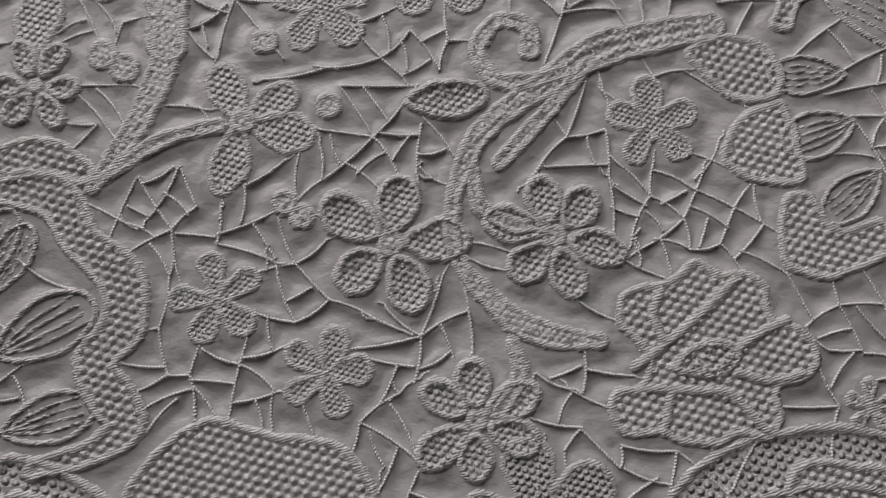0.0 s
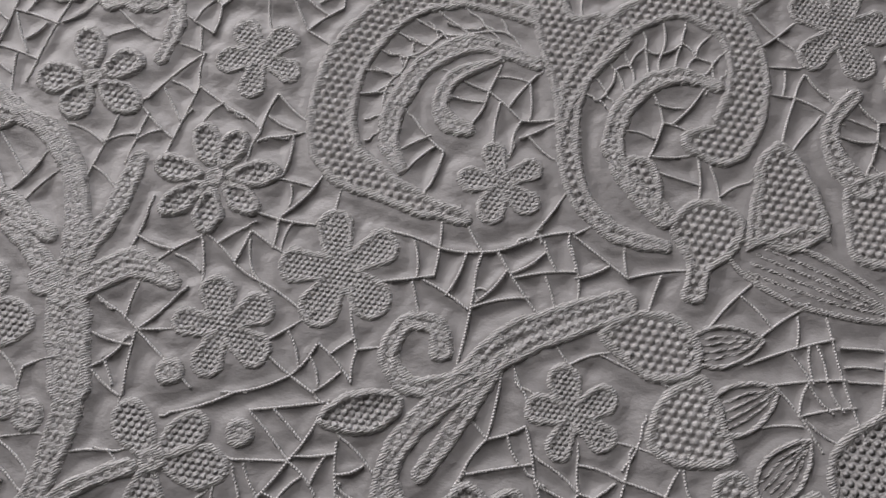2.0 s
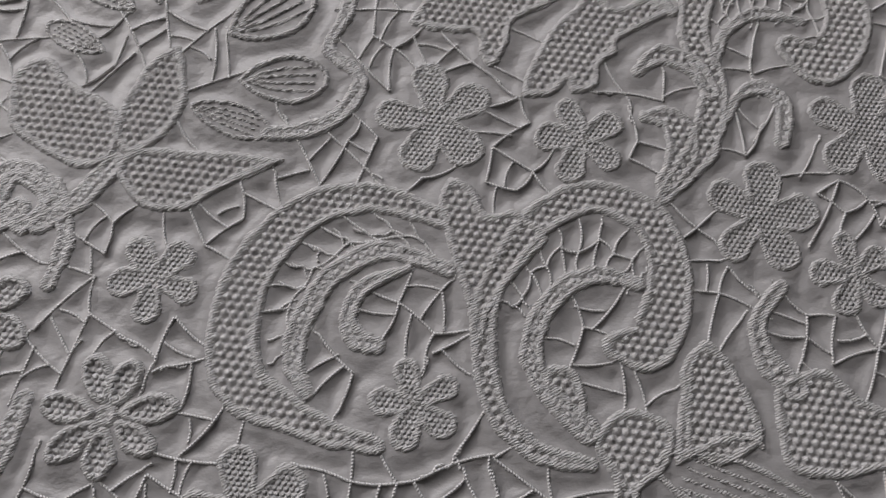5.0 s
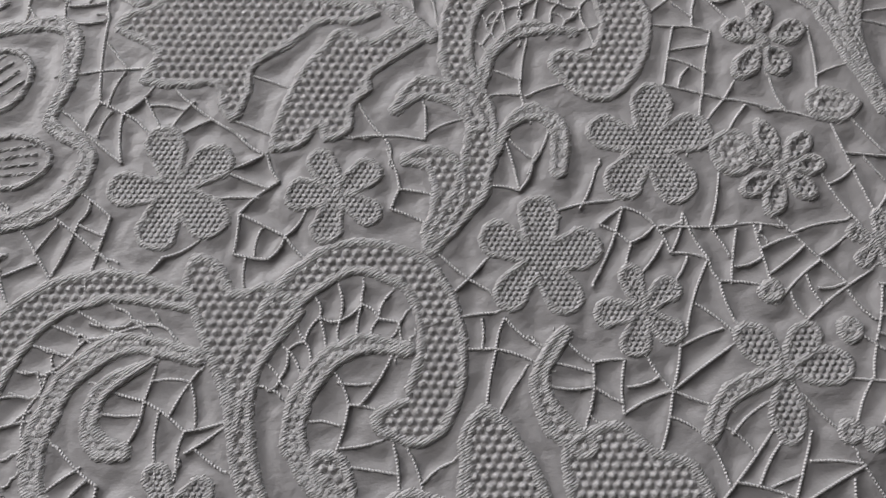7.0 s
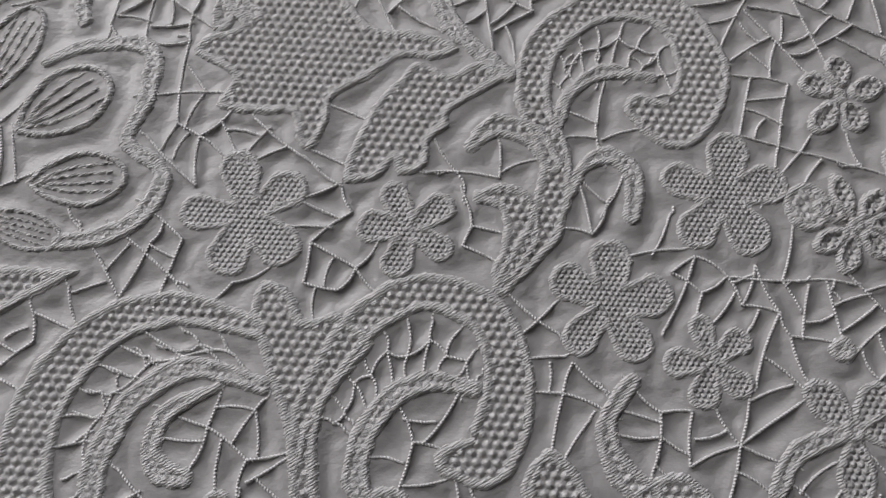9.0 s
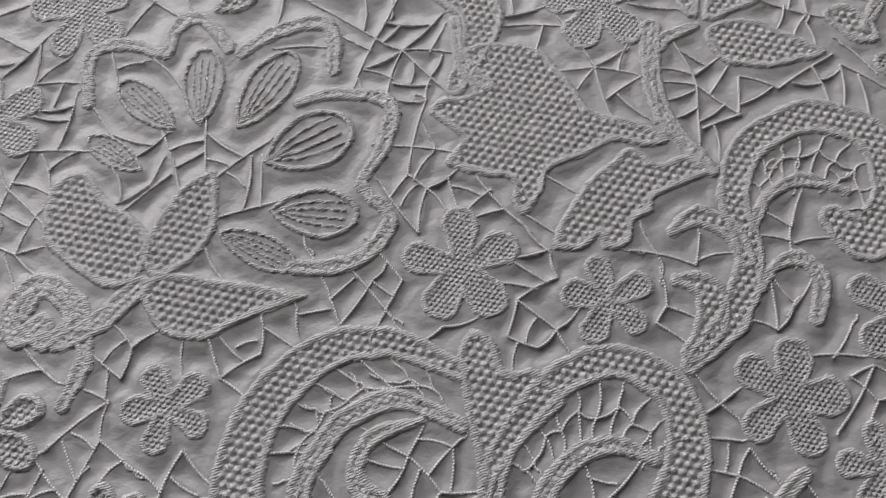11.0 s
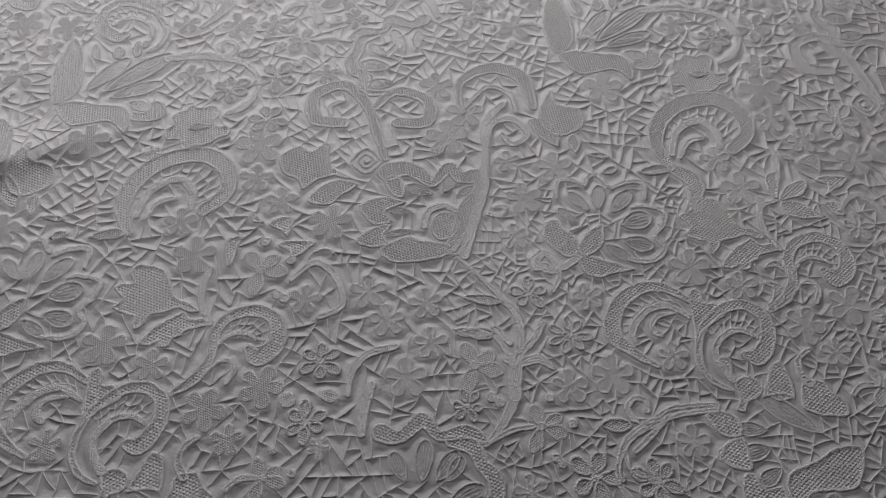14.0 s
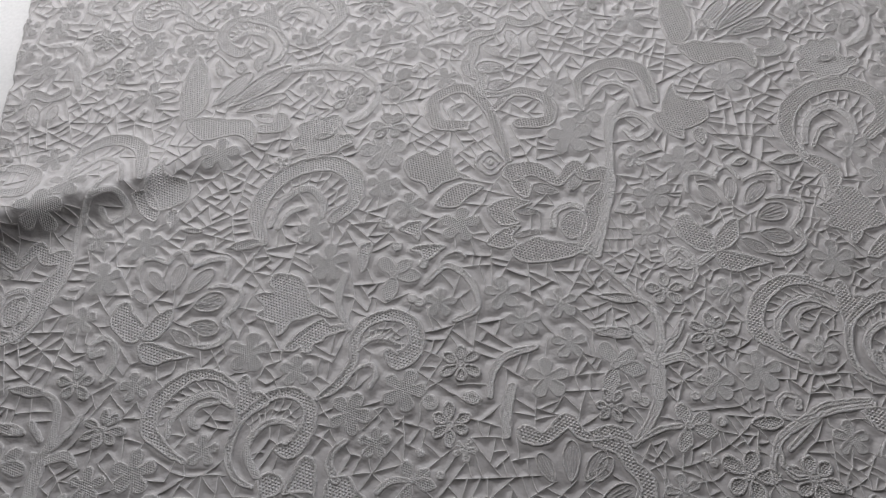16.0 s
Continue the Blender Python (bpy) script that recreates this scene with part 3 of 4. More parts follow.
    ribbon("tendril", "s", (5.1, 191.2, 2.8), (8.9, 196.3, 3.6), (14.1, 190.1, 3.6), (9.3, 185.1, 3.6), (5.3, 188.1, 2.8))
    ribbon("stem", "s", (-41.9, 191.8, 2.8), (-27.1, 177.6, 3.1), (-12.5, 161.9, 3.4), (-5.0, 146.9, 3.7), (-5.2, 134.3, 4.0))
    oval(-39.4, 166.2, -15.5, 163.9, 7.6)
    oval(-42.9, 145.7, -20.4, 141.7, 7.5)
    ribbon("tendril", "s", (-21.1, 227.6, 3.4), (-14.0, 228.6, 3.8), (-16.6, 222.0, 3.4), (-24.8, 223.2, 3.4))
    rosette(202.4, 305.9, 17.2, -152, 7, "k")
    ribbon("scroll", "k", (-117.7, 285.3, 9.1), (-135.2, 287.5, 10.8), (-138.4, 306.6, 9.4), (-120.1, 316.5, 9.5), (-104.4, 301.4, 8.4), (-95.5, 278.3, 7.3), (-88.5, 258.4, 4.7))
    ribbon("scroll", "k", (-82.6, 287.5, 9.1), (-64.5, 290.1, 9.9), (-65.6, 307.5, 9.3), (-86.1, 313.2, 8.5), (-98.7, 299.2, 6.7))
    ribbon("tendril", "s", (-119.4, 303.3, 3.4), (-127.3, 298.3, 3.8), (-126.1, 291.2, 3.3))
    ribbon("stem", "s", (-37.6, 193.1, 7.0), (-28.9, 235.2, 6.8), (-26.5, 265.2, 5.5), (-26.9, 291.4, 5.7), (-16.2, 306.8, 5.8))
    ribbon("scroll", "k", (-41.9, 298.8, 4.1), (-44.4, 322.9, 6.9), (-25.3, 337.9, 10.5), (-4.0, 331.5, 11.2), (4.0, 306.5, 6.6))
    ribbon("tendril", "s", (-40.0, 303.6, 3.3), (-26.6, 321.0, 4.3), (-12.1, 316.5, 4.2), (-7.4, 302.4, 3.3))
    patch("petal", "k", (7, 303), (16, 322), (20, 310), (34, 306), (36, 292), (21, 283), (10, 289))
    patch("petal", "k", (18.1, 355.0), (12.1, 373.0), (12.1, 393.0), (17.1, 412.0), (25.1, 404.0), (32.1, 383.0), (33.1, 368.0), (28.1, 358.0))
    patch("petal", "k", (21.1, 353.0), (33.1, 358.0), (49.1, 356.0), (65.1, 355.0), (72.1, 343.0), (70.1, 333.0), (60.1, 341.0), (49.1, 339.0), (38.1, 336.0), (29.1, 341.0))
    striped(37.1, 367.0, 58.1, 396.0, 11.0)
    striped(47.1, 366.0, 85.1, 402.0, 14.0)
    striped(54.1, 362.0, 85.1, 377.0, 10.0)
    patch("petal", "k", (31.1, 404.0), (33.1, 409.0), (37.1, 403.0), (39.1, 393.0), (34.1, 395.0))
    patch("petal", "k", (46.1, 398.0), (47.1, 406.0), (51.1, 407.0), (55.1, 401.0), (51.1, 395.0))
    patch("petal", "k", (58.1, 404.0), (59.1, 412.0), (64.1, 412.0), (65.1, 401.0), (62.1, 397.0))
    patch("petal", "s", (35.1, 367.0), (35.1, 374.0), (40.1, 379.0), (46.1, 376.0), (49.1, 369.0), (45.1, 367.0), (40.1, 369.0))
    flower(-51.2, 277.7, 14.8, 96)
    flower(-91.0, 166.3, 11.1, 99)
    flower(-79.4, 149.1, 10.6, 100)
    flower(-54.5, 136.8, 10.2, 96)
    flower(-66.7, 116.3, 12.4, 96)
    flower(-168.2, 264.2, 15.8, 101)
    flower(-40.1, 298.9, 12.9, 94)
    flower(-60.0, 319.9, 12.0, 95)
    flower(50.4, 325.8, 13.8, 88)
    rosette(-112.9, 123.4, 12.8, 93, 6)
    rosette(-116.9, 89.6, 12.5, 94, 6)
    butterfly(-30.4, 124.9, 12.8, 119)
    striped(-55.2, 62.6, -54.4, 83.0, 8.7)
    striped(-48.2, 63.1, -37.9, 78.1, 8.4)
    striped(-63.7, 62.0, -70.9, 76.0, 7.3)
    ribbon("border", "s", (-135.3, 171.3, 3.5), (-122.9, 183.2, 5.0), (-109.1, 172.7, 4.9), (-105.1, 156.5, 4.7), (-117.5, 148.8, 4.0))
    butterfly(-154.1, 177.1, 12.6, 128)
    patch("leaf", "k", (-154, 257), (-142, 266), (-136, 262), (-125, 269), (-123, 256), (-118, 249), (-105, 241), (-119, 243), (-129, 239), (-137, 232), (-141, 239), (-151, 244))
    patch("leaf", "k", (-133, 224), (-128, 234), (-117, 241), (-104, 239), (-108, 233), (-113, 229), (-120, 222))
    dot(-100.1, 256.1, 2.5)
    ribbon("tendril", "s", (-94.8, 256.4, 2.0), (-100.3, 261.4, 2.0), (-105.4, 255.9, 2.0), (-99.9, 250.9, 2.0), (-94.8, 255.9, 2.0))
    ribbon("tendril", "s", (-90.9, 256.5, 2.4), (-100.5, 265.9, 2.8), (-109.3, 255.8, 2.8), (-99.8, 247.0, 2.7), (-90.9, 255.6, 2.4))
    ribbon("petal", "k", (-86.1, 248.9, 14.8), (-75.3, 251.9, 12.1), (-65.5, 248.0, 10.4), (-58.6, 242.3, 6.5), (-48.7, 254.7, 9.3), (-41.9, 247.7, 9.2), (-31.2, 249.4, 11.9), (-29.1, 239.4, 10.2), (-37.7, 225.0, 11.5), (-39.1, 210.9, 13.8), (-44.0, 197.4, 11.0))
    patch("petal", "k", (-89, 243), (-81, 247), (-75, 239), (-76, 230), (-84, 233))
    patch("leaf", "k", (-102, 222), (-91, 230), (-80, 230), (-74, 227), (-85, 220), (-81, 213), (-92, 210))
    patch("leaf", "k", (-102, 199), (-90, 210), (-81, 211), (-85, 204), (-83, 198), (-92, 194))
    patch("petal", "k", (-87, 194), (-73, 204), (-62, 202), (-46, 200), (-44, 194), (-62, 187), (-80, 186))
    ribbon("border", "s", (-62.1, 211.4, 5.1), (-59.7, 222.4, 5.2), (-50.5, 226.5, 5.2), (-43.5, 223.1, 4.4))
    patch("petal", "k", (-56, 220), (-47, 223), (-41, 216), (-44, 206), (-53, 202), (-59, 210))
    striped(-58.6, 235.2, -74.1, 239.1, 7.6)
    striped(-51.7, 236.3, -45.7, 249.3, 7.5)
    striped(-69.2, 220.7, -84.1, 221.3, 4.8)
    striped(-69.1, 208.3, -85.1, 203.6, 4.1)
    striped(-43.2, 235.9, -31.5, 241.0, 5.7)
    patch("petal", "k", (147, 259), (155, 264), (156, 258), (153, 244), (149, 245))
    ribbon("border", "s", (153.7, 281.4, 2.9), (157.6, 274.1, 3.1), (156.5, 261.7, 3.0), (152.0, 244.1, 2.9))
    patch("petal", "k", (158, 280), (163, 278), (168, 273), (161, 273))
    patch("petal", "k", (153, 242), (157, 251), (164, 256), (172, 259), (173, 253), (168, 246), (161, 243))
    patch("petal", "k", (170, 272), (177, 278), (184, 278), (185, 271), (183, 264), (178, 268))
    patch("petal", "k", (178, 258), (183, 262), (199, 262), (195, 255), (186, 249), (182, 247), (185, 254))
    patch("petal", "k", (180, 241), (187, 243), (191, 239), (192, 233), (186, 233))
    patch("petal", "k", (153, 240), (163, 242), (174, 236), (179, 231), (169, 229), (162, 229), (155, 232))
    ribbon("tendril", "s", (196.0, 245.7, 1.8), (198.2, 253.6, 1.9), (206.2, 257.6, 2.1), (210.3, 254.5, 2.3))
    ribbon("tendril", "s", (151.7, 241.0, 2.7), (143.4, 238.3, 3.8), (139.1, 230.6, 3.8), (138.8, 219.6, 2.8))
    ribbon("stem", "s", (-96.4, 105.8, 4.3), (-95.7, 117.8, 4.7), (-88.6, 128.4, 5.5), (-73.0, 134.0, 4.5))
    ribbon("stem", "s", (-85.1, 110.7, 6.2), (-87.8, 98.8, 7.3), (-87.4, 85.0, 5.1))
    ribbon("petal", "k", (-77.4, 85.7, 11.3), (-67.5, 84.2, 8.0), (-56.4, 93.4, 9.3), (-47.5, 85.5, 6.2), (-33.5, 88.5, 9.1), (-24.8, 84.8, 6.1))
    oval(-42.0, 142.9, -19.8, 145.1, 7.4)
    ribbon("stem", "s", (-19.7, 147.5, 4.6), (-11.6, 138.9, 4.5))
    patch("carnation", "k", (74.0, 57.0), (79.0, 59.0), (83.0, 59.0), (89.0, 63.0), (94.0, 60.0), (99.0, 60.0), (103.0, 57.0), (103.0, 51.0), (108.0, 49.0), (111.0, 44.0), (109.0, 39.0), (103.0, 37.0), (103.0, 32.0), (100.0, 28.0), (94.0, 29.0), (90.0, 27.0), (83.0, 28.0), (79.0, 30.0), (73.0, 30.0), (70.0, 34.0), (71.0, 39.0), (76.0, 40.0), (78.0, 44.0), (75.0, 48.0), (73.0, 51.0))
    ribbon("petal", "c", (76.0, 43.0, 2.4), (82.0, 47.0, 2.4), (89.0, 52.0, 2.4), (96.0, 58.0, 2.4))
    ribbon("petal", "c", (78.0, 39.0, 2.4), (87.0, 38.0, 2.4), (93.0, 37.0, 2.4), (99.0, 30.0, 2.4))
    ribbon("petal", "c", (95.0, 45.0, 2.4), (100.0, 48.0, 2.4), (105.0, 50.0, 2.4))
    ribbon("petal", "c", (82.0, 47.0, 2.4), (80.0, 52.0, 2.4), (82.0, 57.0, 2.4))
    ribbon("petal", "c", (95.0, 41.0, 2.4), (101.0, 39.0, 2.4), (107.0, 40.0, 2.4))
    ribbon("petal", "c", (82.0, 38.0, 2.4), (81.0, 34.0, 2.4), (80.0, 31.0, 2.4))
    oval(82.0, 42.0, 96.0, 45.0, 8.0)
    ladder([(98.7, 151.7), (105.3, 159.4), (112.5, 163.9), (121.1, 163.7), (127.0, 158.1), (126.5, 151.7)], [(101.6, 148.7), (106.8, 152.7), (112.6, 154.2), (118.7, 154.4), (122.4, 152.5), (124.1, 149.6)], 9)
    ladder([(53.6, 149.9), (56.5, 160.5), (63.6, 168.1), (72.6, 171.1), (84.4, 169.3)], [(57.2, 151.7), (61.0, 159.7), (68.0, 165.4), (75.6, 167.5), (86.0, 165.4)], 9)
    ladder([(156.8, 202.5), (162.9, 209.0), (170.7, 211.5), (178.2, 208.9), (181.3, 200.6), (178.8, 195.0)], [(157.9, 200.4), (163.8, 204.4), (169.5, 204.2), (174.6, 201.7), (176.1, 197.5), (177.0, 194.9)], 8)
    ladder([(90.3, 281.2), (94.0, 297.9), (106.6, 309.8), (123.0, 313.0), (134.2, 304.5), (134.3, 290.1)], [(94.8, 283.8), (98.8, 294.0), (109.5, 301.8), (119.5, 297.9), (122.9, 290.1), (125.1, 283.7)], 12)
    cords([(79.1, 219.6), (95.1, 216.4)], [(89.9, 229.5), (84.2, 212.6)], [(84.2, 212.6), (87.8, 209.1)], [(87.8, 209.1), (91.4, 203.4)], [(87.8, 209.1), (85.1, 199.7)], [(85.1, 199.7), (78.1, 211.8)], [(69.1, 195.6), (78.0, 182.6)], [(80.7, 190.0), (73.2, 178.8)], [(63.1, 196.8), (67.4, 182.3)], [(67.4, 182.3), (75.1, 191.0)], [(98.6, 210.2), (107.0, 198.8)])
    cords([(100.3, 192.3), (111.6, 193.3)], [(103.4, 183.5), (112.1, 187.2)], [(112.1, 187.2), (111.6, 193.3)], [(103.4, 183.5), (110.3, 176.7)], [(110.3, 176.7), (113.8, 170.0)], [(103.4, 183.5), (100.4, 176.4)], [(100.4, 176.4), (106.1, 173.5)], [(115.5, 180.4), (110.3, 176.7)], [(110.3, 176.7), (106.1, 173.5)], [(81.7, 176.8), (87.9, 179.8)], [(87.9, 179.8), (95.1, 180.8)])
    cords([(133.3, 185.2), (133.1, 178.9)], [(133.1, 178.9), (130.4, 175.7)], [(133.1, 178.9), (139.8, 175.2)], [(130.4, 175.7), (137.6, 168.9)], [(128.9, 191.1), (140.7, 186.7)], [(140.7, 186.7), (142.8, 193.3)], [(155.9, 197.1), (161.9, 192.6)], [(161.9, 192.6), (161.1, 185.5)], [(155.2, 182.0), (154.5, 171.7)], [(154.5, 171.7), (158.7, 176.0)], [(148.6, 174.4), (154.5, 171.7)])
    cords([(186.6, 197.4), (194.4, 194.1)], [(194.4, 194.1), (201.1, 190.8)], [(194.4, 194.1), (188.2, 183.2)], [(188.2, 183.2), (198.4, 176.9)], [(198.4, 176.9), (206.6, 172.0)], [(198.4, 176.9), (188.7, 169.4)], [(201.1, 190.8), (195.0, 179.5)], [(198.4, 176.9), (205.9, 183.6)], [(166.6, 160.9), (171.9, 162.7)], [(171.9, 162.7), (176.1, 158.5)], [(176.1, 158.5), (177.4, 151.7)])
    cords([(166.6, 160.9), (170.9, 155.5)], [(170.9, 155.5), (168.1, 150.7)], [(182.4, 158.3), (177.4, 151.7)], [(177.4, 151.7), (183.7, 148.6)], [(182.4, 158.3), (183.7, 148.6)], [(183.7, 148.6), (175.2, 137.9)], [(179.2, 156.4), (189.1, 153.3)], [(183.7, 148.6), (184.1, 144.0)], [(184.1, 144.0), (193.8, 139.5)], [(184.1, 144.0), (184.0, 136.2)], [(194.0, 150.0), (193.2, 140.6)])
    cords([(132.8, 147.5), (140.7, 145.0)], [(140.7, 145.0), (148.0, 139.1)], [(144.1, 149.9), (140.7, 145.0)], [(140.7, 145.0), (135.1, 134.4)], [(152.8, 143.8), (156.6, 137.2)], [(156.6, 137.2), (152.7, 128.8)], [(156.6, 137.2), (162.2, 136.0)], [(162.2, 136.0), (158.7, 127.0)], [(158.7, 127.0), (168.5, 128.1)], [(168.5, 128.1), (180.9, 132.0)], [(166.4, 135.0), (168.5, 128.1)])
    cords([(173.6, 137.3), (168.5, 128.1)], [(168.5, 128.1), (176.2, 122.3)], [(168.5, 128.1), (161.7, 117.7)], [(118.1, 135.1), (115.9, 125.2)], [(111.6, 150.9), (112.6, 143.8)], [(112.6, 143.8), (107.5, 136.0)], [(112.6, 143.8), (118.0, 140.5)], [(71.5, 160.7), (78.5, 155.7)], [(78.5, 155.7), (83.7, 163.6)], [(78.5, 155.7), (83.9, 148.4)], [(83.9, 148.4), (92.1, 147.8)])
    cords([(83.9, 148.4), (80.9, 142.5)], [(62.2, 152.8), (67.3, 144.1)], [(78.5, 155.7), (74.2, 149.7)], [(130.2, 152.8), (143.0, 151.2)], [(136.2, 164.9), (142.9, 155.5)], [(136.0, 156.9), (144.0, 161.0)], [(70.0, 253.6), (80.4, 245.4)], [(80.4, 245.4), (84.6, 252.3)], [(80.4, 245.4), (75.5, 236.1)], [(80.4, 245.4), (85.9, 241.9)], [(85.9, 241.9), (81.5, 231.1)])
    cords([(85.9, 241.9), (95.7, 250.2)], [(85.9, 241.9), (95.7, 229.5)], [(85.9, 241.9), (96.2, 240.3)], [(87.8, 209.1), (95.0, 212.9)], [(75.1, 198.1), (80.7, 190.0)], [(118.0, 233.1), (127.5, 233.3)], [(127.5, 233.3), (121.3, 226.4)], [(127.5, 233.3), (139.6, 229.0)], [(121.5, 246.3), (127.5, 233.3)], [(127.5, 233.3), (129.5, 219.6)], [(138.6, 228.2), (148.9, 226.6)])
    cords([(148.9, 226.6), (146.9, 212.9)], [(148.9, 226.6), (146.4, 235.7)], [(148.9, 226.6), (156.6, 218.8)], [(158.4, 227.7), (156.6, 218.8)], [(158.4, 227.7), (166.5, 223.8)], [(166.5, 223.8), (178.6, 229.9)], [(181.3, 228.2), (179.8, 218.1)], [(181.3, 228.2), (192.8, 218.5)], [(171.9, 162.7), (162.6, 151.7)], [(52.1, 185.8), (51.5, 178.4)], [(59.3, 186.7), (59.6, 178.6)])
    cords([(41.3, 183.2), (43.4, 174.5)], [(43.4, 174.5), (51.5, 178.4)], [(43.4, 174.5), (50.6, 166.8)], [(21.2, 189.1), (26.5, 182.5)], [(26.5, 182.5), (33.7, 185.7)], [(16.3, 185.0), (24.2, 176.6)], [(24.2, 176.6), (26.5, 182.5)], [(12.1, 177.1), (22.0, 172.4)], [(22.0, 172.4), (10.1, 164.4)], [(22.0, 172.4), (20.3, 165.2)], [(20.3, 165.2), (16.6, 158.9)])
    cords([(20.3, 165.2), (26.6, 159.0)], [(36.0, 161.6), (41.4, 154.3)], [(-8.5, 203.0), (-7.2, 188.6)], [(-7.2, 188.6), (2.7, 189.4)], [(-16.7, 197.5), (-7.2, 188.6)], [(-2.5, 202.0), (-2.1, 194.3)], [(-2.1, 194.3), (2.8, 192.3)], [(-6.1, 210.3), (2.7, 204.4)], [(2.7, 204.4), (13.5, 205.9)], [(2.7, 204.4), (9.4, 197.8)], [(5.2, 185.2), (12.1, 177.1)])
    cords([(36.0, 161.6), (31.3, 153.7)], [(34.5, 152.2), (45.3, 153.3)], [(47.3, 141.9), (43.8, 134.2)], [(27.6, 133.6), (23.6, 127.6)], [(23.6, 127.6), (28.2, 123.3)], [(18.1, 133.0), (17.2, 124.3)], [(27.6, 133.6), (33.7, 127.9)], [(55.0, 129.3), (63.1, 124.9)], [(63.1, 124.9), (71.7, 122.7)], [(71.7, 122.7), (78.5, 123.2)], [(65.1, 131.3), (61.6, 119.5)])
    cords([(61.6, 119.5), (52.2, 119.8)], [(71.7, 122.7), (68.8, 115.5)], [(69.4, 130.8), (71.7, 122.7)], [(91.1, 133.1), (82.9, 125.2)], [(90.0, 123.4), (96.4, 125.6)], [(90.0, 123.4), (99.0, 113.3)], [(99.0, 113.3), (112.5, 112.9)], [(100.2, 121.5), (99.0, 113.3)], [(89.2, 119.0), (88.8, 111.3)], [(45.1, 118.2), (44.9, 107.5)], [(44.9, 107.5), (51.3, 107.1)])
    cords([(37.7, 109.9), (42.9, 101.6)], [(-1.2, 123.6), (4.2, 117.6)], [(4.2, 117.6), (12.9, 123.4)], [(4.2, 117.6), (0.7, 106.1)], [(4.2, 117.6), (12.1, 106.7)], [(4.2, 117.6), (13.8, 116.5)], [(28.5, 111.9), (37.1, 115.4)], [(26.5, 111.2), (35.9, 100.5)], [(67.3, 144.1), (63.5, 137.7)], [(144.1, 149.9), (147.8, 143.7)], [(81.5, 105.9), (84.6, 98.4)])
    cords([(72.9, 104.5), (74.4, 95.8)], [(21.1, 103.0), (31.9, 104.6)], [(31.9, 104.6), (37.7, 109.9)], [(23.6, 99.4), (37.6, 98.7)], [(23.6, 99.4), (29.6, 89.1)], [(29.6, 89.1), (37.3, 97.6)], [(19.5, 91.0), (29.6, 89.1)], [(29.6, 89.1), (20.2, 81.6)], [(29.6, 89.1), (33.7, 82.1)], [(39.0, 91.4), (37.5, 81.6)], [(44.9, 107.5), (42.9, 101.6)])
    cords([(63.1, 93.1), (66.6, 87.3)], [(66.6, 87.3), (60.4, 81.0)], [(72.2, 101.4), (66.6, 87.3)], [(66.6, 87.3), (74.3, 88.5)], [(74.3, 88.5), (74.2, 79.2)], [(92.5, 98.3), (104.4, 90.4)], [(75.9, 81.8), (81.8, 75.0)], [(81.8, 75.0), (83.2, 82.0)], [(81.8, 75.0), (87.8, 70.3)], [(87.8, 70.3), (92.5, 79.3)], [(81.8, 75.0), (77.5, 67.2)])
    cords([(87.8, 70.3), (78.5, 64.7)], [(87.8, 70.3), (88.3, 64.3)], [(90.1, 76.0), (97.7, 71.9)], [(97.7, 71.9), (103.5, 78.2)], [(97.7, 71.9), (94.3, 65.1)], [(94.3, 65.1), (88.3, 64.3)], [(97.7, 71.9), (107.1, 65.4)], [(92.5, 79.3), (96.3, 85.5)], [(88.7, 83.6), (96.9, 80.0)], [(94.3, 65.1), (98.2, 58.8)], [(-21.5, 69.3), (-14.8, 83.8)])
    cords([(-26.1, 80.0), (-17.1, 74.9)], [(-14.8, 83.8), (-8.7, 73.3)], [(-8.7, 73.3), (-4.0, 77.3)], [(-8.7, 73.3), (-19.0, 68.0)], [(-12.4, 76.3), (-7.0, 85.5)], [(-7.0, 85.5), (-4.0, 77.3)], [(-8.7, 73.3), (-7.0, 62.1)], [(0.4, 76.6), (-0.5, 70.2)], [(-0.5, 70.2), (8.8, 67.0)], [(11.1, 74.9), (19.0, 74.5)], [(11.1, 74.9), (13.9, 65.7)])
    cords([(13.9, 65.7), (20.0, 69.9)], [(13.9, 65.7), (19.9, 58.6)], [(5.5, 64.1), (13.9, 65.7)], [(10.5, 64.3), (13.5, 54.8)], [(4.3, 58.0), (13.5, 54.8)], [(13.5, 54.8), (19.9, 58.6)], [(19.9, 58.6), (28.0, 54.7)], [(-17.3, 54.7), (-11.5, 55.2)], [(-11.5, 55.2), (-9.4, 64.5)], [(-11.5, 55.2), (-10.1, 46.5)], [(-10.1, 46.5), (-6.1, 46.3)])
    cords([(-6.1, 46.3), (-3.7, 52.8)], [(-10.1, 46.5), (-17.2, 43.4)], [(-3.9, 51.0), (3.1, 47.7)], [(3.1, 47.7), (4.9, 53.4)], [(3.1, 47.7), (9.1, 42.8)], [(3.1, 47.7), (0.9, 38.1)], [(-6.1, 46.3), (-5.5, 38.5)], [(9.1, 42.8), (8.8, 34.6)], [(22.5, 49.3), (36.6, 50.9)], [(36.6, 50.9), (40.5, 59.5)], [(30.5, 56.3), (36.6, 50.9)])
    cords([(36.6, 50.9), (34.8, 42.2)], [(36.6, 50.9), (45.7, 55.1)], [(45.7, 55.1), (44.5, 61.5)], [(45.7, 55.1), (46.0, 47.7)], [(14.4, 39.6), (16.5, 32.3)], [(24.6, 35.9), (32.2, 40.7)], [(24.6, 35.9), (22.1, 28.9)], [(24.6, 35.9), (34.7, 28.6)], [(55.4, 37.0), (57.4, 43.0)], [(57.4, 43.0), (63.3, 39.7)], [(64.9, 32.4), (61.5, 28.6)])
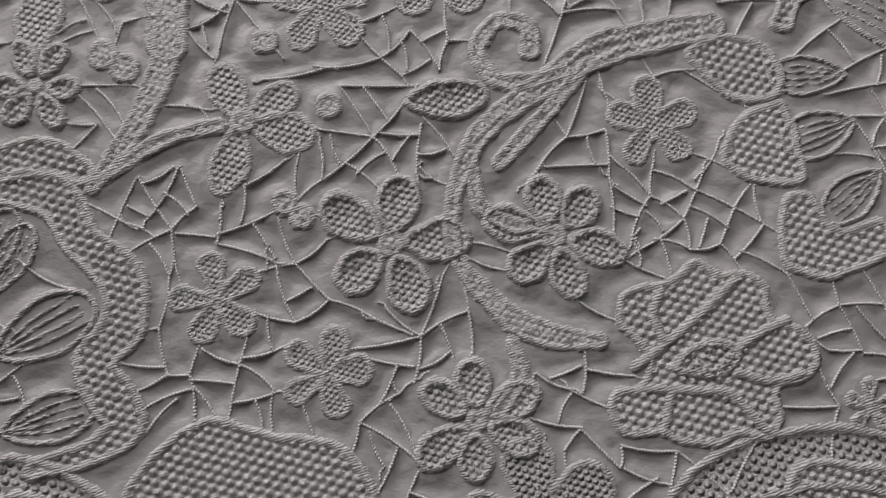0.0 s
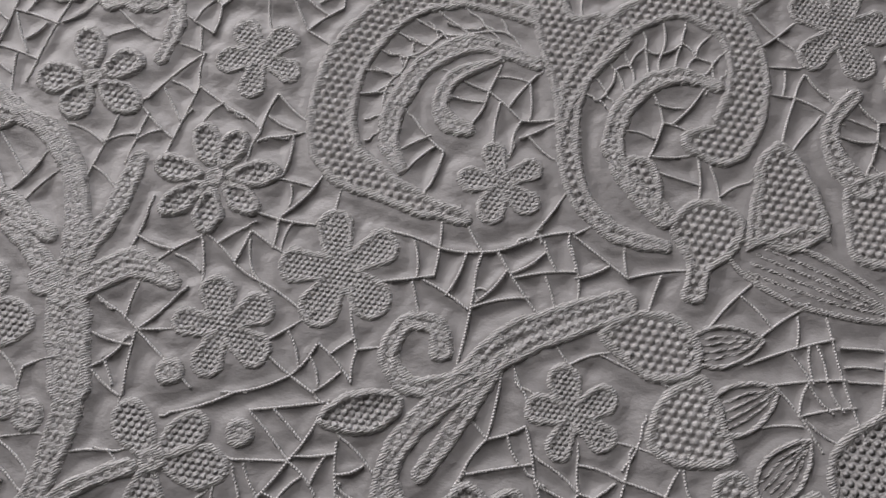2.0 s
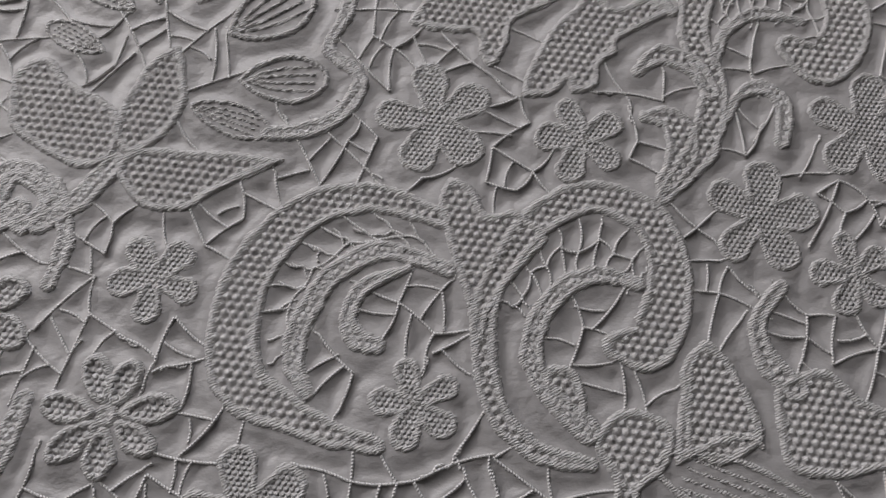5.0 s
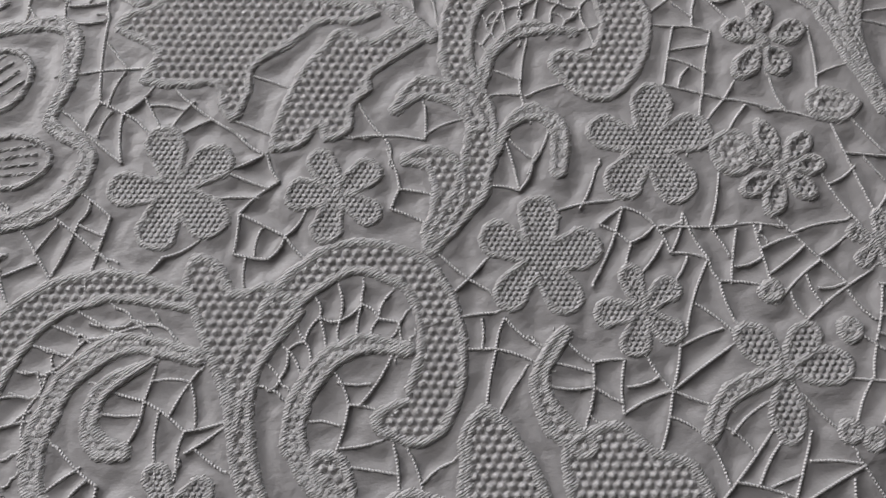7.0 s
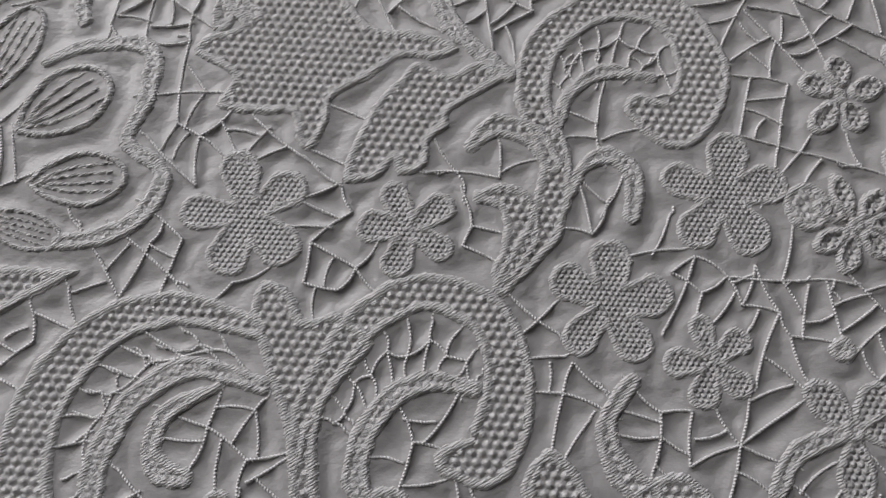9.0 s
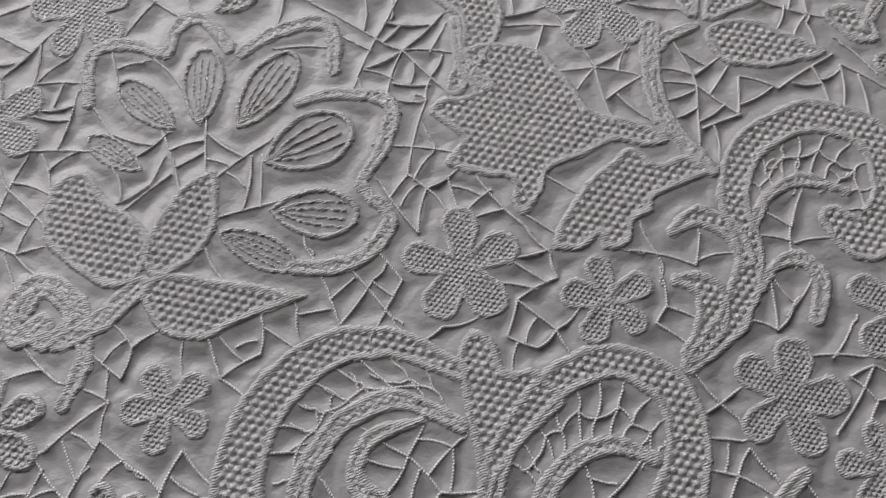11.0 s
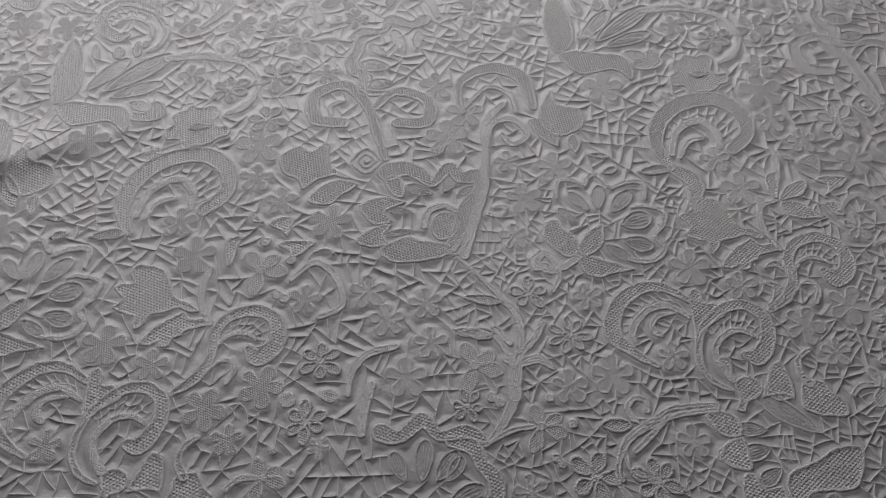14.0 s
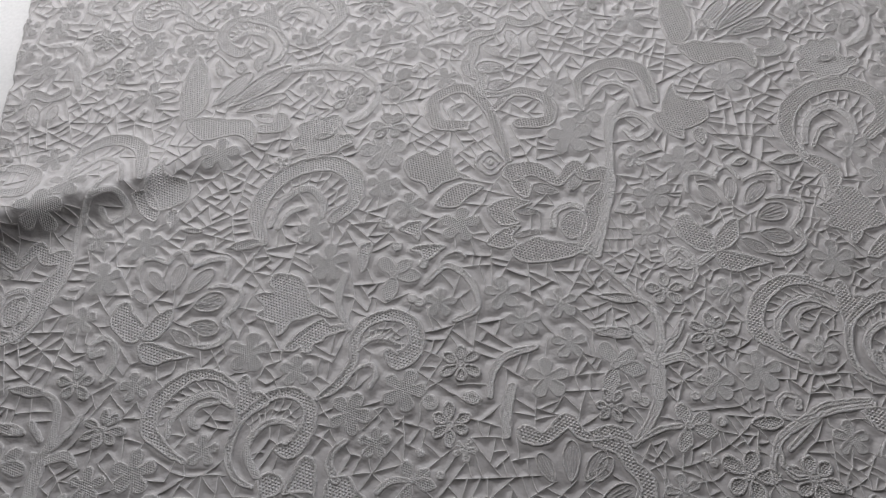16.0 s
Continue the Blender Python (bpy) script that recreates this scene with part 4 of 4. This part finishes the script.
    cords([(64.9, 32.4), (71.5, 25.0)], [(71.5, 25.0), (71.9, 29.0)], [(71.9, 29.0), (82.1, 27.4)], [(61.5, 28.6), (60.7, 18.3)], [(82.1, 27.4), (91.2, 18.4)], [(82.1, 27.4), (79.2, 18.4)], [(57.7, 30.1), (56.1, 20.8)], [(97.9, 29.3), (91.7, 19.9)], [(101.0, 34.3), (113.2, 33.6)], [(110.0, 42.0), (113.2, 33.6)], [(113.2, 33.6), (110.6, 23.5)])
    cords([(108.6, 48.4), (115.5, 52.2)], [(115.5, 52.2), (114.6, 58.7)], [(108.6, 48.4), (112.3, 44.0)], [(112.3, 44.0), (118.7, 43.6)], [(115.5, 52.2), (125.2, 51.7)], [(115.5, 52.2), (118.7, 43.6)], [(45.4, 68.2), (54.3, 65.7)], [(72.4, 65.1), (84.9, 58.3)], [(-12.7, 96.7), (-3.0, 96.2)], [(-25.3, 101.7), (-15.1, 101.2)], [(-19.0, 108.2), (-17.2, 113.7)])
    cords([(-17.2, 113.7), (-10.3, 115.0)])

pattern()
NEAR, MOTIFS, STEP = MOTIFS, [], 0.68
TRACED, CORDS = CORDS, []
pattern()
FAR = MOTIFS

# ---- the motifs laid out in repeats, every second row mirrored ----
RASTER = 1.0
NX, NY = int((X_RIGHT + 470) / RASTER), int((Y_HIGH - Y_LOW) / RASTER)
deep = np.full((NY, NX), -9.0)        # depth of each point inside raised work
clear = np.full((NY, NX), 30.0)       # distance from each point of the ground to the nearest raised work


def repeats():
    """The placings (mirrored, shift) of the pattern that the cloth shows."""
    for row in (0, -1, 1):
        for col in (0, -1, 1, -2, 2):
            yield row, col


def placed(x, y, row, col):
    u, v = x * UX + y * UY, -x * UY + y * UX
    if row % 2:
        u = MIRROR - u
    u, v = u + col * REPEAT, v + row * RISE
    return u * UX - v * UY, u * UY + v * UX


def cell(x, y):
    i, j = ((x + 470) / RASTER).astype(int), ((y - Y_LOW) / RASTER).astype(int)
    ok = (i >= 0) & (i < NX) & (j >= 0) & (j < NY)
    return i, j, ok


def relief(x, y, d, style, size):
    """Height of a motif over the ground threads: rolled edge, then its filling. d is the depth inside the outline."""
    inside = np.clip(d, 0, None)
    rise = 1 - np.exp(-inside / 0.5)
    rim = np.exp(-((inside - 0.9) / 0.65) ** 2)
    wob = 0.25 * smooth_noise(x, y, 1.0, 5)
    core = np.clip((inside - 1.6) / 0.6, 0, 1)
    lift = -0.55 + 0.5 * rise + 0.4 * rim
    if style == "k":
        return lift + ((0.65 * knobs(x, y, 1.85, 0.74) if size < 0.4 else 0.0) - 0.35) * core + 0.3 * wob
    if style == "f":
        return lift - 0.2 * np.clip((inside - 0.8) / 0.5, 0, 1) - 0.1 * rim + 0.15 * wob
    if style == "r":
        mid = np.exp(-((inside - 2.9) / 0.6) ** 2)
        return lift + 0.15 * rim - 0.4 * core + 0.4 * mid + wob
    if style == "c":
        return -0.4 + 0.95 * rise
    vein = 0.25 * np.cos(inside * 2.4) * core
    return lift + vein + 1.3 * wob


FILLING = {"k": KNOTTED, "f": FINE, "r": FINE}
fabric = tagged(new("lace_cloth"), "grey-white puckered cloth with raised floral lace, lying on the table", "lace cloth")


def lay(name, x, y, d, style, row, col, parent):
    """One piece of raised work, cut out along its outline and laid on the draped cloth."""
    size = x[0, 1] - x[0, 0]
    sx, sy = placed(x, y, row, col)
    d = d + (0.7 * smooth_noise(sx, sy, 3.2, 17) if style != "c" else 0.0) + 0.12 * np.sin(5.2 * (0.927 * sy - 0.375 * sx) + 5.0 * smooth_noise(sx, sy, 4.0, 11))
    gy, gx = np.gradient(d, size)
    n2 = np.maximum(gx * gx + gy * gy, 0.25)
    out = np.clip(-d, 0, None)
    px, py = x + gx / n2 * out, y + gy / n2 * out
    keep = d > -0.75 * size
    wx, wy = placed(px, py, row, col)
    h = relief(wx, wy, d, style, size) + drape(wx, wy)
    keep &= wx > edge_x(wy)
    full = keep[:-1, :-1] & keep[1:, :-1] & keep[1:, 1:] & keep[:-1, 1:]
    if full.sum() < 6:
        return None
    number = np.arange(x.size).reshape(x.shape)
    a, b, c, e = number[:-1, :-1][full], number[:-1, 1:][full], number[1:, 1:][full], number[1:, :-1][full]
    quads = np.stack((a, e, c, b) if row % 2 else (a, b, c, e), 1)
    used, inverse = np.unique(quads, return_inverse=True)
    v = np.stack((wx.ravel()[used], wy.ravel()[used], h.ravel()[used]), 1) / 1000
    return mesh_object(name, v, inverse.reshape(quads.shape), BOLD if style in "fr" and size > 0.4 else FILLING.get(style, SATIN), parent,
                       depth=d.ravel()[used], bead=np.full(len(used), 0.4 if style == "k" and size < 0.36 else 1.7 if size > 0.45 else 1.0))


def visible(x, y):
    return edge_x(y) - 10 < x < X_RIGHT - 15 and Y_LOW + 20 < y < Y_HIGH - 20


MOTIF_LABEL = {"flower": "flat five-petalled flower with fine knotted filling", "rosette": "rosette of padded petals with rolled rims",
               "scroll": "curling scroll band with knotted filling", "leaf": "raised leaf with rolled rim", "bud": "open bud with corded veins",
               "blossom": "blossom of four knotted petals with small discs", "stem": "raised satin-stitched stem", "tendril": "curled raised tendril",
               "petal": "large petal with knotted filling", "border": "scalloped raised border", "carnation": "lobed carnation with coarse knots",
               "knot": "small padded disc"}
for row, col in repeats():
    for name, pieces in NEAR if row == col == 0 else FAR:
        inside = [p[3] > 0 for p in pieces]
        mx = np.concatenate([p[1][m] for p, m in zip(pieces, inside)])
        my = np.concatenate([p[2][m] for p, m in zip(pieces, inside)])
        if not len(mx):
            continue
        wx, wy = placed(mx, my, row, col)
        if not visible(wx.mean(), wy.mean()):
            continue
        i, j, ok = cell(wx, wy)
        if (row or col) and (clear[j[ok], i[ok]] < 0.5).mean() > 0.3:
            continue      # that spot of the row is taken already
        parent = None
        for piece, x, y, d, style in pieces:
            ob = lay(piece if parent is None and len(pieces) > 1 else name if parent is None else piece, x, y, d, style, row, col, parent or fabric)
            if ob and parent is None:
                tagged(ob, MOTIF_LABEL[name])
                parent = ob
            qx, qy = placed(x, y, row, col)
            i, j, ok = cell(qx, qy)
            np.minimum.at(clear, (j[ok], i[ok]), np.clip(-d[ok], 0, None))
            np.maximum.at(deep, (j[ok], i[ok]), d[ok])

# ---- corded threads that net the ground between the motifs ----
net = []
taken = np.zeros((NY, NX), bool)
for row, col in repeats():
    for p, q in TRACED:
        p, q = placed(*p, row, col), placed(*q, row, col)
        mx, my = (p[0] + q[0]) / 2, (p[1] + q[1]) / 2
        i, j = int((mx + 470) / RASTER), int((my - Y_LOW) / RASTER)
        if not visible(mx, my):
            continue
        if (row or col) and taken[j, i] and owner[j, i] != (row + 3) * 10 + col:
            continue
        net.append((p, q))
    if row == col == 0:
        owner = np.zeros((NY, NX), int)
    for p, q in net:
        mx, my = (p[0] + q[0]) / 2, (p[1] + q[1]) / 2
        i, j = int((mx + 470) / RASTER), int((my - Y_LOW) / RASTER)
        win = (slice(max(j - 5, 0), j + 6), slice(max(i - 5, 0), i + 6))
        owner[win] = np.where(taken[win], owner[win], (row + 3) * 10 + col)
        taken[win] = True

gap = clear.copy()                     # distance to the nearest raised work or thread
iy, ix = np.mgrid[0:NY, 0:NX]
rx, ry = ix * RASTER - 470, iy * RASTER + Y_LOW


def stamp(p, q):
    """Notes a thread in the map of distances."""
    win = (slice(max(int(min(p[1], q[1]) - Y_LOW - 8), 0), max(int(max(p[1], q[1]) - Y_LOW + 9), 0)),
           slice(max(int(min(p[0], q[0]) + 470 - 8), 0), max(int(max(p[0], q[0]) + 470 + 9), 0)))
    x, y = rx[win], ry[win]
    dx, dy = q[0] - p[0], q[1] - p[1]
    t = np.clip(((x - p[0]) * dx + (y - p[1]) * dy) / (dx * dx + dy * dy + 1e-9), 0, 1)
    gap[win] = np.minimum(gap[win], np.hypot(x - p[0] - t * dx, y - p[1] - t * dy))


def march(x, y, c, s, start, longest):
    """The first raised thing met from a point on, or nothing."""
    for far in np.arange(start, longest, 0.5):
        px, py = x + c * far, y + s * far
        i, j = int((px + 470) / RASTER + 0.5), int((py - Y_LOW) / RASTER + 0.5)
        if not (0 <= i < NX and 0 <= j < NY):
            return None
        if gap[j, i] < 0.75:
            past = 1.7 if clear[j, i] < 0.75 else 0.5
            return (px + past * c, py + past * s)
    return None


for p, q in net:
    stamp(p, q)
key = lambda p: (round(p[0], 1), round(p[1], 1))
ends = {}
for e in net:
    for p in e:
        ends[key(p)] = ends.get(key(p), 0) + 1
whole = []
for e in net:
    e = list(e)
    tails = []
    for k in (0, 1):
        p, q = e[1 - k], e[k]
        i, j = int((q[0] + 470) / RASTER + 0.5), int((q[1] - Y_LOW) / RASTER + 0.5)
        if ends.get(key(q)) == 1 and 0 <= i < NX and 0 <= j < NY and clear[j, i] > 0.8:
            n = math.hypot(q[0] - p[0], q[1] - p[1])
            ahead = math.atan2(q[1] - p[1], q[0] - p[0])
            hit = None
            for lean in (0, 25, -25, 50, -50, 80, -80):
                hit = hit or march(q[0], q[1], math.cos(ahead + radians(lean)), math.sin(ahead + radians(lean)), 2.0, 16.0)
            if hit:
                stamp(q, hit)
                tails.append((q, hit))
    whole.append((tuple(e[0]), tuple(e[1])))
    whole.extend(tails)
net = whole
# wide meshes are divided by a thread straight across each, until none is left
inside_cloth = (rx > edge_x(ry) + 4) & (rx < 320) & (ry > -20) & (ry < 460)
closer = np.where((rx > -45) & (rx < 225) & (ry > 20) & (ry < 250), 1.4, 1.0)   # the net is finer there
for turn in range(14000):
    here = int(np.argmax(np.where(inside_cloth, gap * closer, 0)))
    j, i = divmod(here, NX)
    if gap[j, i] * closer[j, i] < 3.5:
        break
    x, y = i * RASTER - 470 + rng.uniform(-0.8, 0.8), j * RASTER + Y_LOW + rng.uniform(-0.8, 0.8)
    base, best = rng.uniform(0, np.pi), None
    for k in range(6):
        t = base + k * np.pi / 6
        one = march(x, y, math.cos(t), math.sin(t), 1.0, 34.0)
        two = one and march(x, y, -math.cos(t), -math.sin(t), 1.0, 34.0)
        if two:
            long = math.hypot(one[0] - two[0], one[1] - two[1]) * rng.uniform(0.8, 1.2)
            if best is None or long < best[0]:
                best = (long, one, two)
    if best is None:
        inside_cloth[j - 1:j + 2, i - 1:i + 2] = False
    else:
        net.append(best[1:])
        stamp(*best[1:])

# loose ends are carried on to the nearest thread or motif
starts, stops = np.array([e[0] for e in net]), np.array([e[1] for e in net])
way = stops - starts
span = (way ** 2).sum(1) + 1e-9
for number, e in enumerate(list(net)):
    for k in (0, 1):
        q, p = e[k], e[1 - k]
        i, j = int((q[0] + 470) / RASTER + 0.5), int((q[1] - Y_LOW) / RASTER + 0.5)
        if not (0 <= i < NX and 0 <= j < NY):
            continue
        t = np.clip(((q[0] - starts[:, 0]) * way[:, 0] + (q[1] - starts[:, 1]) * way[:, 1]) / span, 0, 1)
        off = np.hypot(starts[:, 0] + t * way[:, 0] - q[0], starts[:, 1] + t * way[:, 1] - q[1])
        along = np.abs(way @ way[number]) / np.sqrt(span * span[number])
        off[along > 0.97] = 9.0
        if off.min() < 0.8:
            continue
        ahead = math.atan2(q[1] - p[1], q[0] - p[0])
        if clear[j, i] < 1.3:
            net.append((q, (q[0] + 2.0 * math.cos(ahead), q[1] + 2.0 * math.sin(ahead))))
            continue
        ways = [march(q[0], q[1], math.cos(ahead + radians(lean)), math.sin(ahead + radians(lean)), 2.0, 14.0) for lean in range(-80, 81, 20)]
        ways = sorted((math.hypot(h[0] - q[0], h[1] - q[1]), h) for h in ways if h)
        if ways:
            net.append((q, ways[0][1]))
            stamp(q, ways[0][1])
net = [e for e in net if min(p[0] - edge_x(p[1]) for p in e) > 1.0]
near = [e for e in net if 25 < e[0][0] < 185 and 85 < e[0][1] < 232][:300]


def cord(p, q, sides, pitch):
    """A beaded cord of two twisted strands from p to q, as vertices and faces."""
    n = max(3, int(math.hypot(q[0] - p[0], q[1] - p[1]) / pitch))
    s = np.linspace(0, 1, n)
    bow = 0.5 * np.sin(np.pi * s) * math.sin(p[0] * 3 + q[1])
    dx, dy = q[0] - p[0], q[1] - p[1]
    k = math.hypot(dx, dy)
    x, y = p[0] + dx * s - dy / k * bow, p[1] + dy * s + dx / k * bow
    z = drape(x, y) - 0.33 - 0.1 * np.sin(np.pi * s)
    t = np.arange(sides) / sides * 2 * np.pi
    r = 0.29 + 0.07 * np.cos(2 * np.pi * s[:, None] * k / 1.24 * 2 + t)
    v = np.stack((x[:, None] - dy / k * r * np.cos(t), y[:, None] + dx / k * r * np.cos(t), z[:, None] + r * np.sin(t)), 2).reshape(-1, 3) / 1000
    i, j = np.meshgrid(np.arange(n - 1), np.arange(sides), indexing="ij")
    a, b = i * sides + j, i * sides + (j + 1) % sides
    return v, np.stack((a, a + sides, b + sides, b), 2).reshape(-1, 4), np.repeat(s * k, sides), np.abs(np.tile(t, n) - np.pi)


chosen = set(near)
for p, q in near:
    v, f, run, turn = cord(p, q, 6, 0.31)
    mesh_object("thread", v, f, CORD, fabric, True, run=run, round=turn)
vs, fs, runs, turns, total = [], [], [], [], 0
for e in net:
    if e not in chosen:
        v, f, run, turn = cord(*e, 4, 0.78)
        vs.append(v), fs.append(f + total), runs.append(run), turns.append(turn)
        total += len(v)
tagged(mesh_object("thread_net", np.concatenate(vs), np.concatenate(fs), CORD, fabric, True, run=np.concatenate(runs), round=np.concatenate(turns)), "fine corded threads between the motifs", kind="stuff")

# ---- the ground cloth, sagging in each mesh of the net ----


def sample(field, x, y):
    """Reads a map of the cloth between its points."""
    size = RASTER if field.shape == (NY, NX) else FINE_STEP
    rows, cols = field.shape
    fi, fj = np.clip((x + 470) / size, 0, cols - 1.01), np.clip((y - Y_LOW) / size, 0, rows - 1.01)
    i, j = fi.astype(int), fj.astype(int)
    a, b = fi - i, fj - j
    return (field[j, i] * (1 - a) + field[j, i + 1] * a) * (1 - b) + (field[j + 1, i] * (1 - a) + field[j + 1, i + 1] * a) * b


FINE_STEP = 0.5
fine_y, fine_x = np.mgrid[Y_LOW:Y_HIGH:FINE_STEP, -470.0:X_RIGHT:FINE_STEP]
around = np.clip(sample(clear, fine_x, fine_y), 0, 12)      # to the nearest motif
meshes = around.copy()                                      # to the nearest motif or thread
for p, q in net:
    lo_j, hi_j = (max(int((min(p[1], q[1]) - Y_LOW - 8) / FINE_STEP), 0), max(int((max(p[1], q[1]) - Y_LOW + 8) / FINE_STEP), 0))
    lo_i, hi_i = (max(int((min(p[0], q[0]) + 470 - 8) / FINE_STEP), 0), max(int((max(p[0], q[0]) + 470 + 8) / FINE_STEP), 0))
    win = (slice(lo_j, hi_j), slice(lo_i, hi_i))
    x, y = fine_x[win], fine_y[win]
    dx, dy = q[0] - p[0], q[1] - p[1]
    t = np.clip(((x - p[0]) * dx + (y - p[1]) * dy) / (dx * dx + dy * dy + 1e-9), 0, 1)
    meshes[win] = np.minimum(meshes[win], np.hypot(x - p[0] - t * dx, y - p[1] - t * dy))
sag = np.minimum(np.clip(meshes, 0, 7), 0.75 * around)
sag = -SAG * (0.5 * (1 - np.exp(-sag / 1.1)) + 0.13 * sag)


def spaced(lo, near_lo, near_hi, hi, close, wide):
    """Steps from lo to hi, close together in the middle stretch that is seen from near by."""
    return np.concatenate((np.arange(lo, near_lo, wide), np.arange(near_lo, near_hi, close), np.arange(near_hi, hi, wide), [hi]))


yy = spaced(Y_LOW, 20.0, 250.0, Y_HIGH, 0.6, 1.12)[:, None]
s = spaced(0.0, (470 - 45.0) / 815, (470 + 225.0) / 815, 1.0, 0.6 / 815, 1.12 / 815)[None, :]
ny, nx = yy.shape[0], s.shape[1]
left = edge_x(yy) + 1.2 * smooth_noise(yy, yy * 0, 9, 21) * 2
xx = left + (X_RIGHT - left) * s
yy = yy + 0 * s
low = sample(sag, xx, yy)
zz = drape(xx, yy) - 0.32 + low + 0.6 * smooth_noise(xx, yy, 7, 31) * np.clip(-low, 0, 1) + 0.3 * smooth_noise(xx, yy, 3.5, 32) * np.clip(-low, 0, 1)
v = np.stack((xx.ravel(), yy.ravel(), zz.ravel()), 1) / 1000
num = np.arange(ny * nx).reshape(ny, nx)
top = np.stack((num[:-1, :-1].ravel(), num[:-1, 1:].ravel(), num[1:, 1:].ravel(), num[1:, :-1].ravel()), 1)
# the ground is cut away under the raised work
hidden = deep > 1.2
for shift in ((0, 1), (0, -1), (1, 0), (-1, 0)):
    hidden = hidden & (np.roll(deep, shift, (0, 1)) > 1.0)
i, j, ok = cell(xx, yy)
under_work = np.where(ok, hidden[np.clip(j, 0, NY - 1), np.clip(i, 0, NX - 1)], False)
under_work[:2], under_work[-2:], under_work[:, :2], under_work[:, -2:] = False, False, False, False
top = top[~(under_work[:-1, :-1] & under_work[1:, 1:] & under_work[:-1, 1:] & under_work[1:, :-1]).ravel()]
rim = np.concatenate((num[0, :], num[1:, -1], num[-1, -2::-1], num[-2:0:-1, 0]))
under = v[rim].copy()
under[:, 2] -= 0.0012
skirt_at = np.arange(len(rim)) + len(v)
nxt = np.roll(np.arange(len(rim)), -1)
skirt = np.stack((rim, skirt_at, skirt_at[nxt], rim[nxt]), 1)
tagged(mesh_object("ground_cloth", np.concatenate((v, under)), np.concatenate((top, skirt)), CLOTH, fabric), "smooth puckered satin ground")
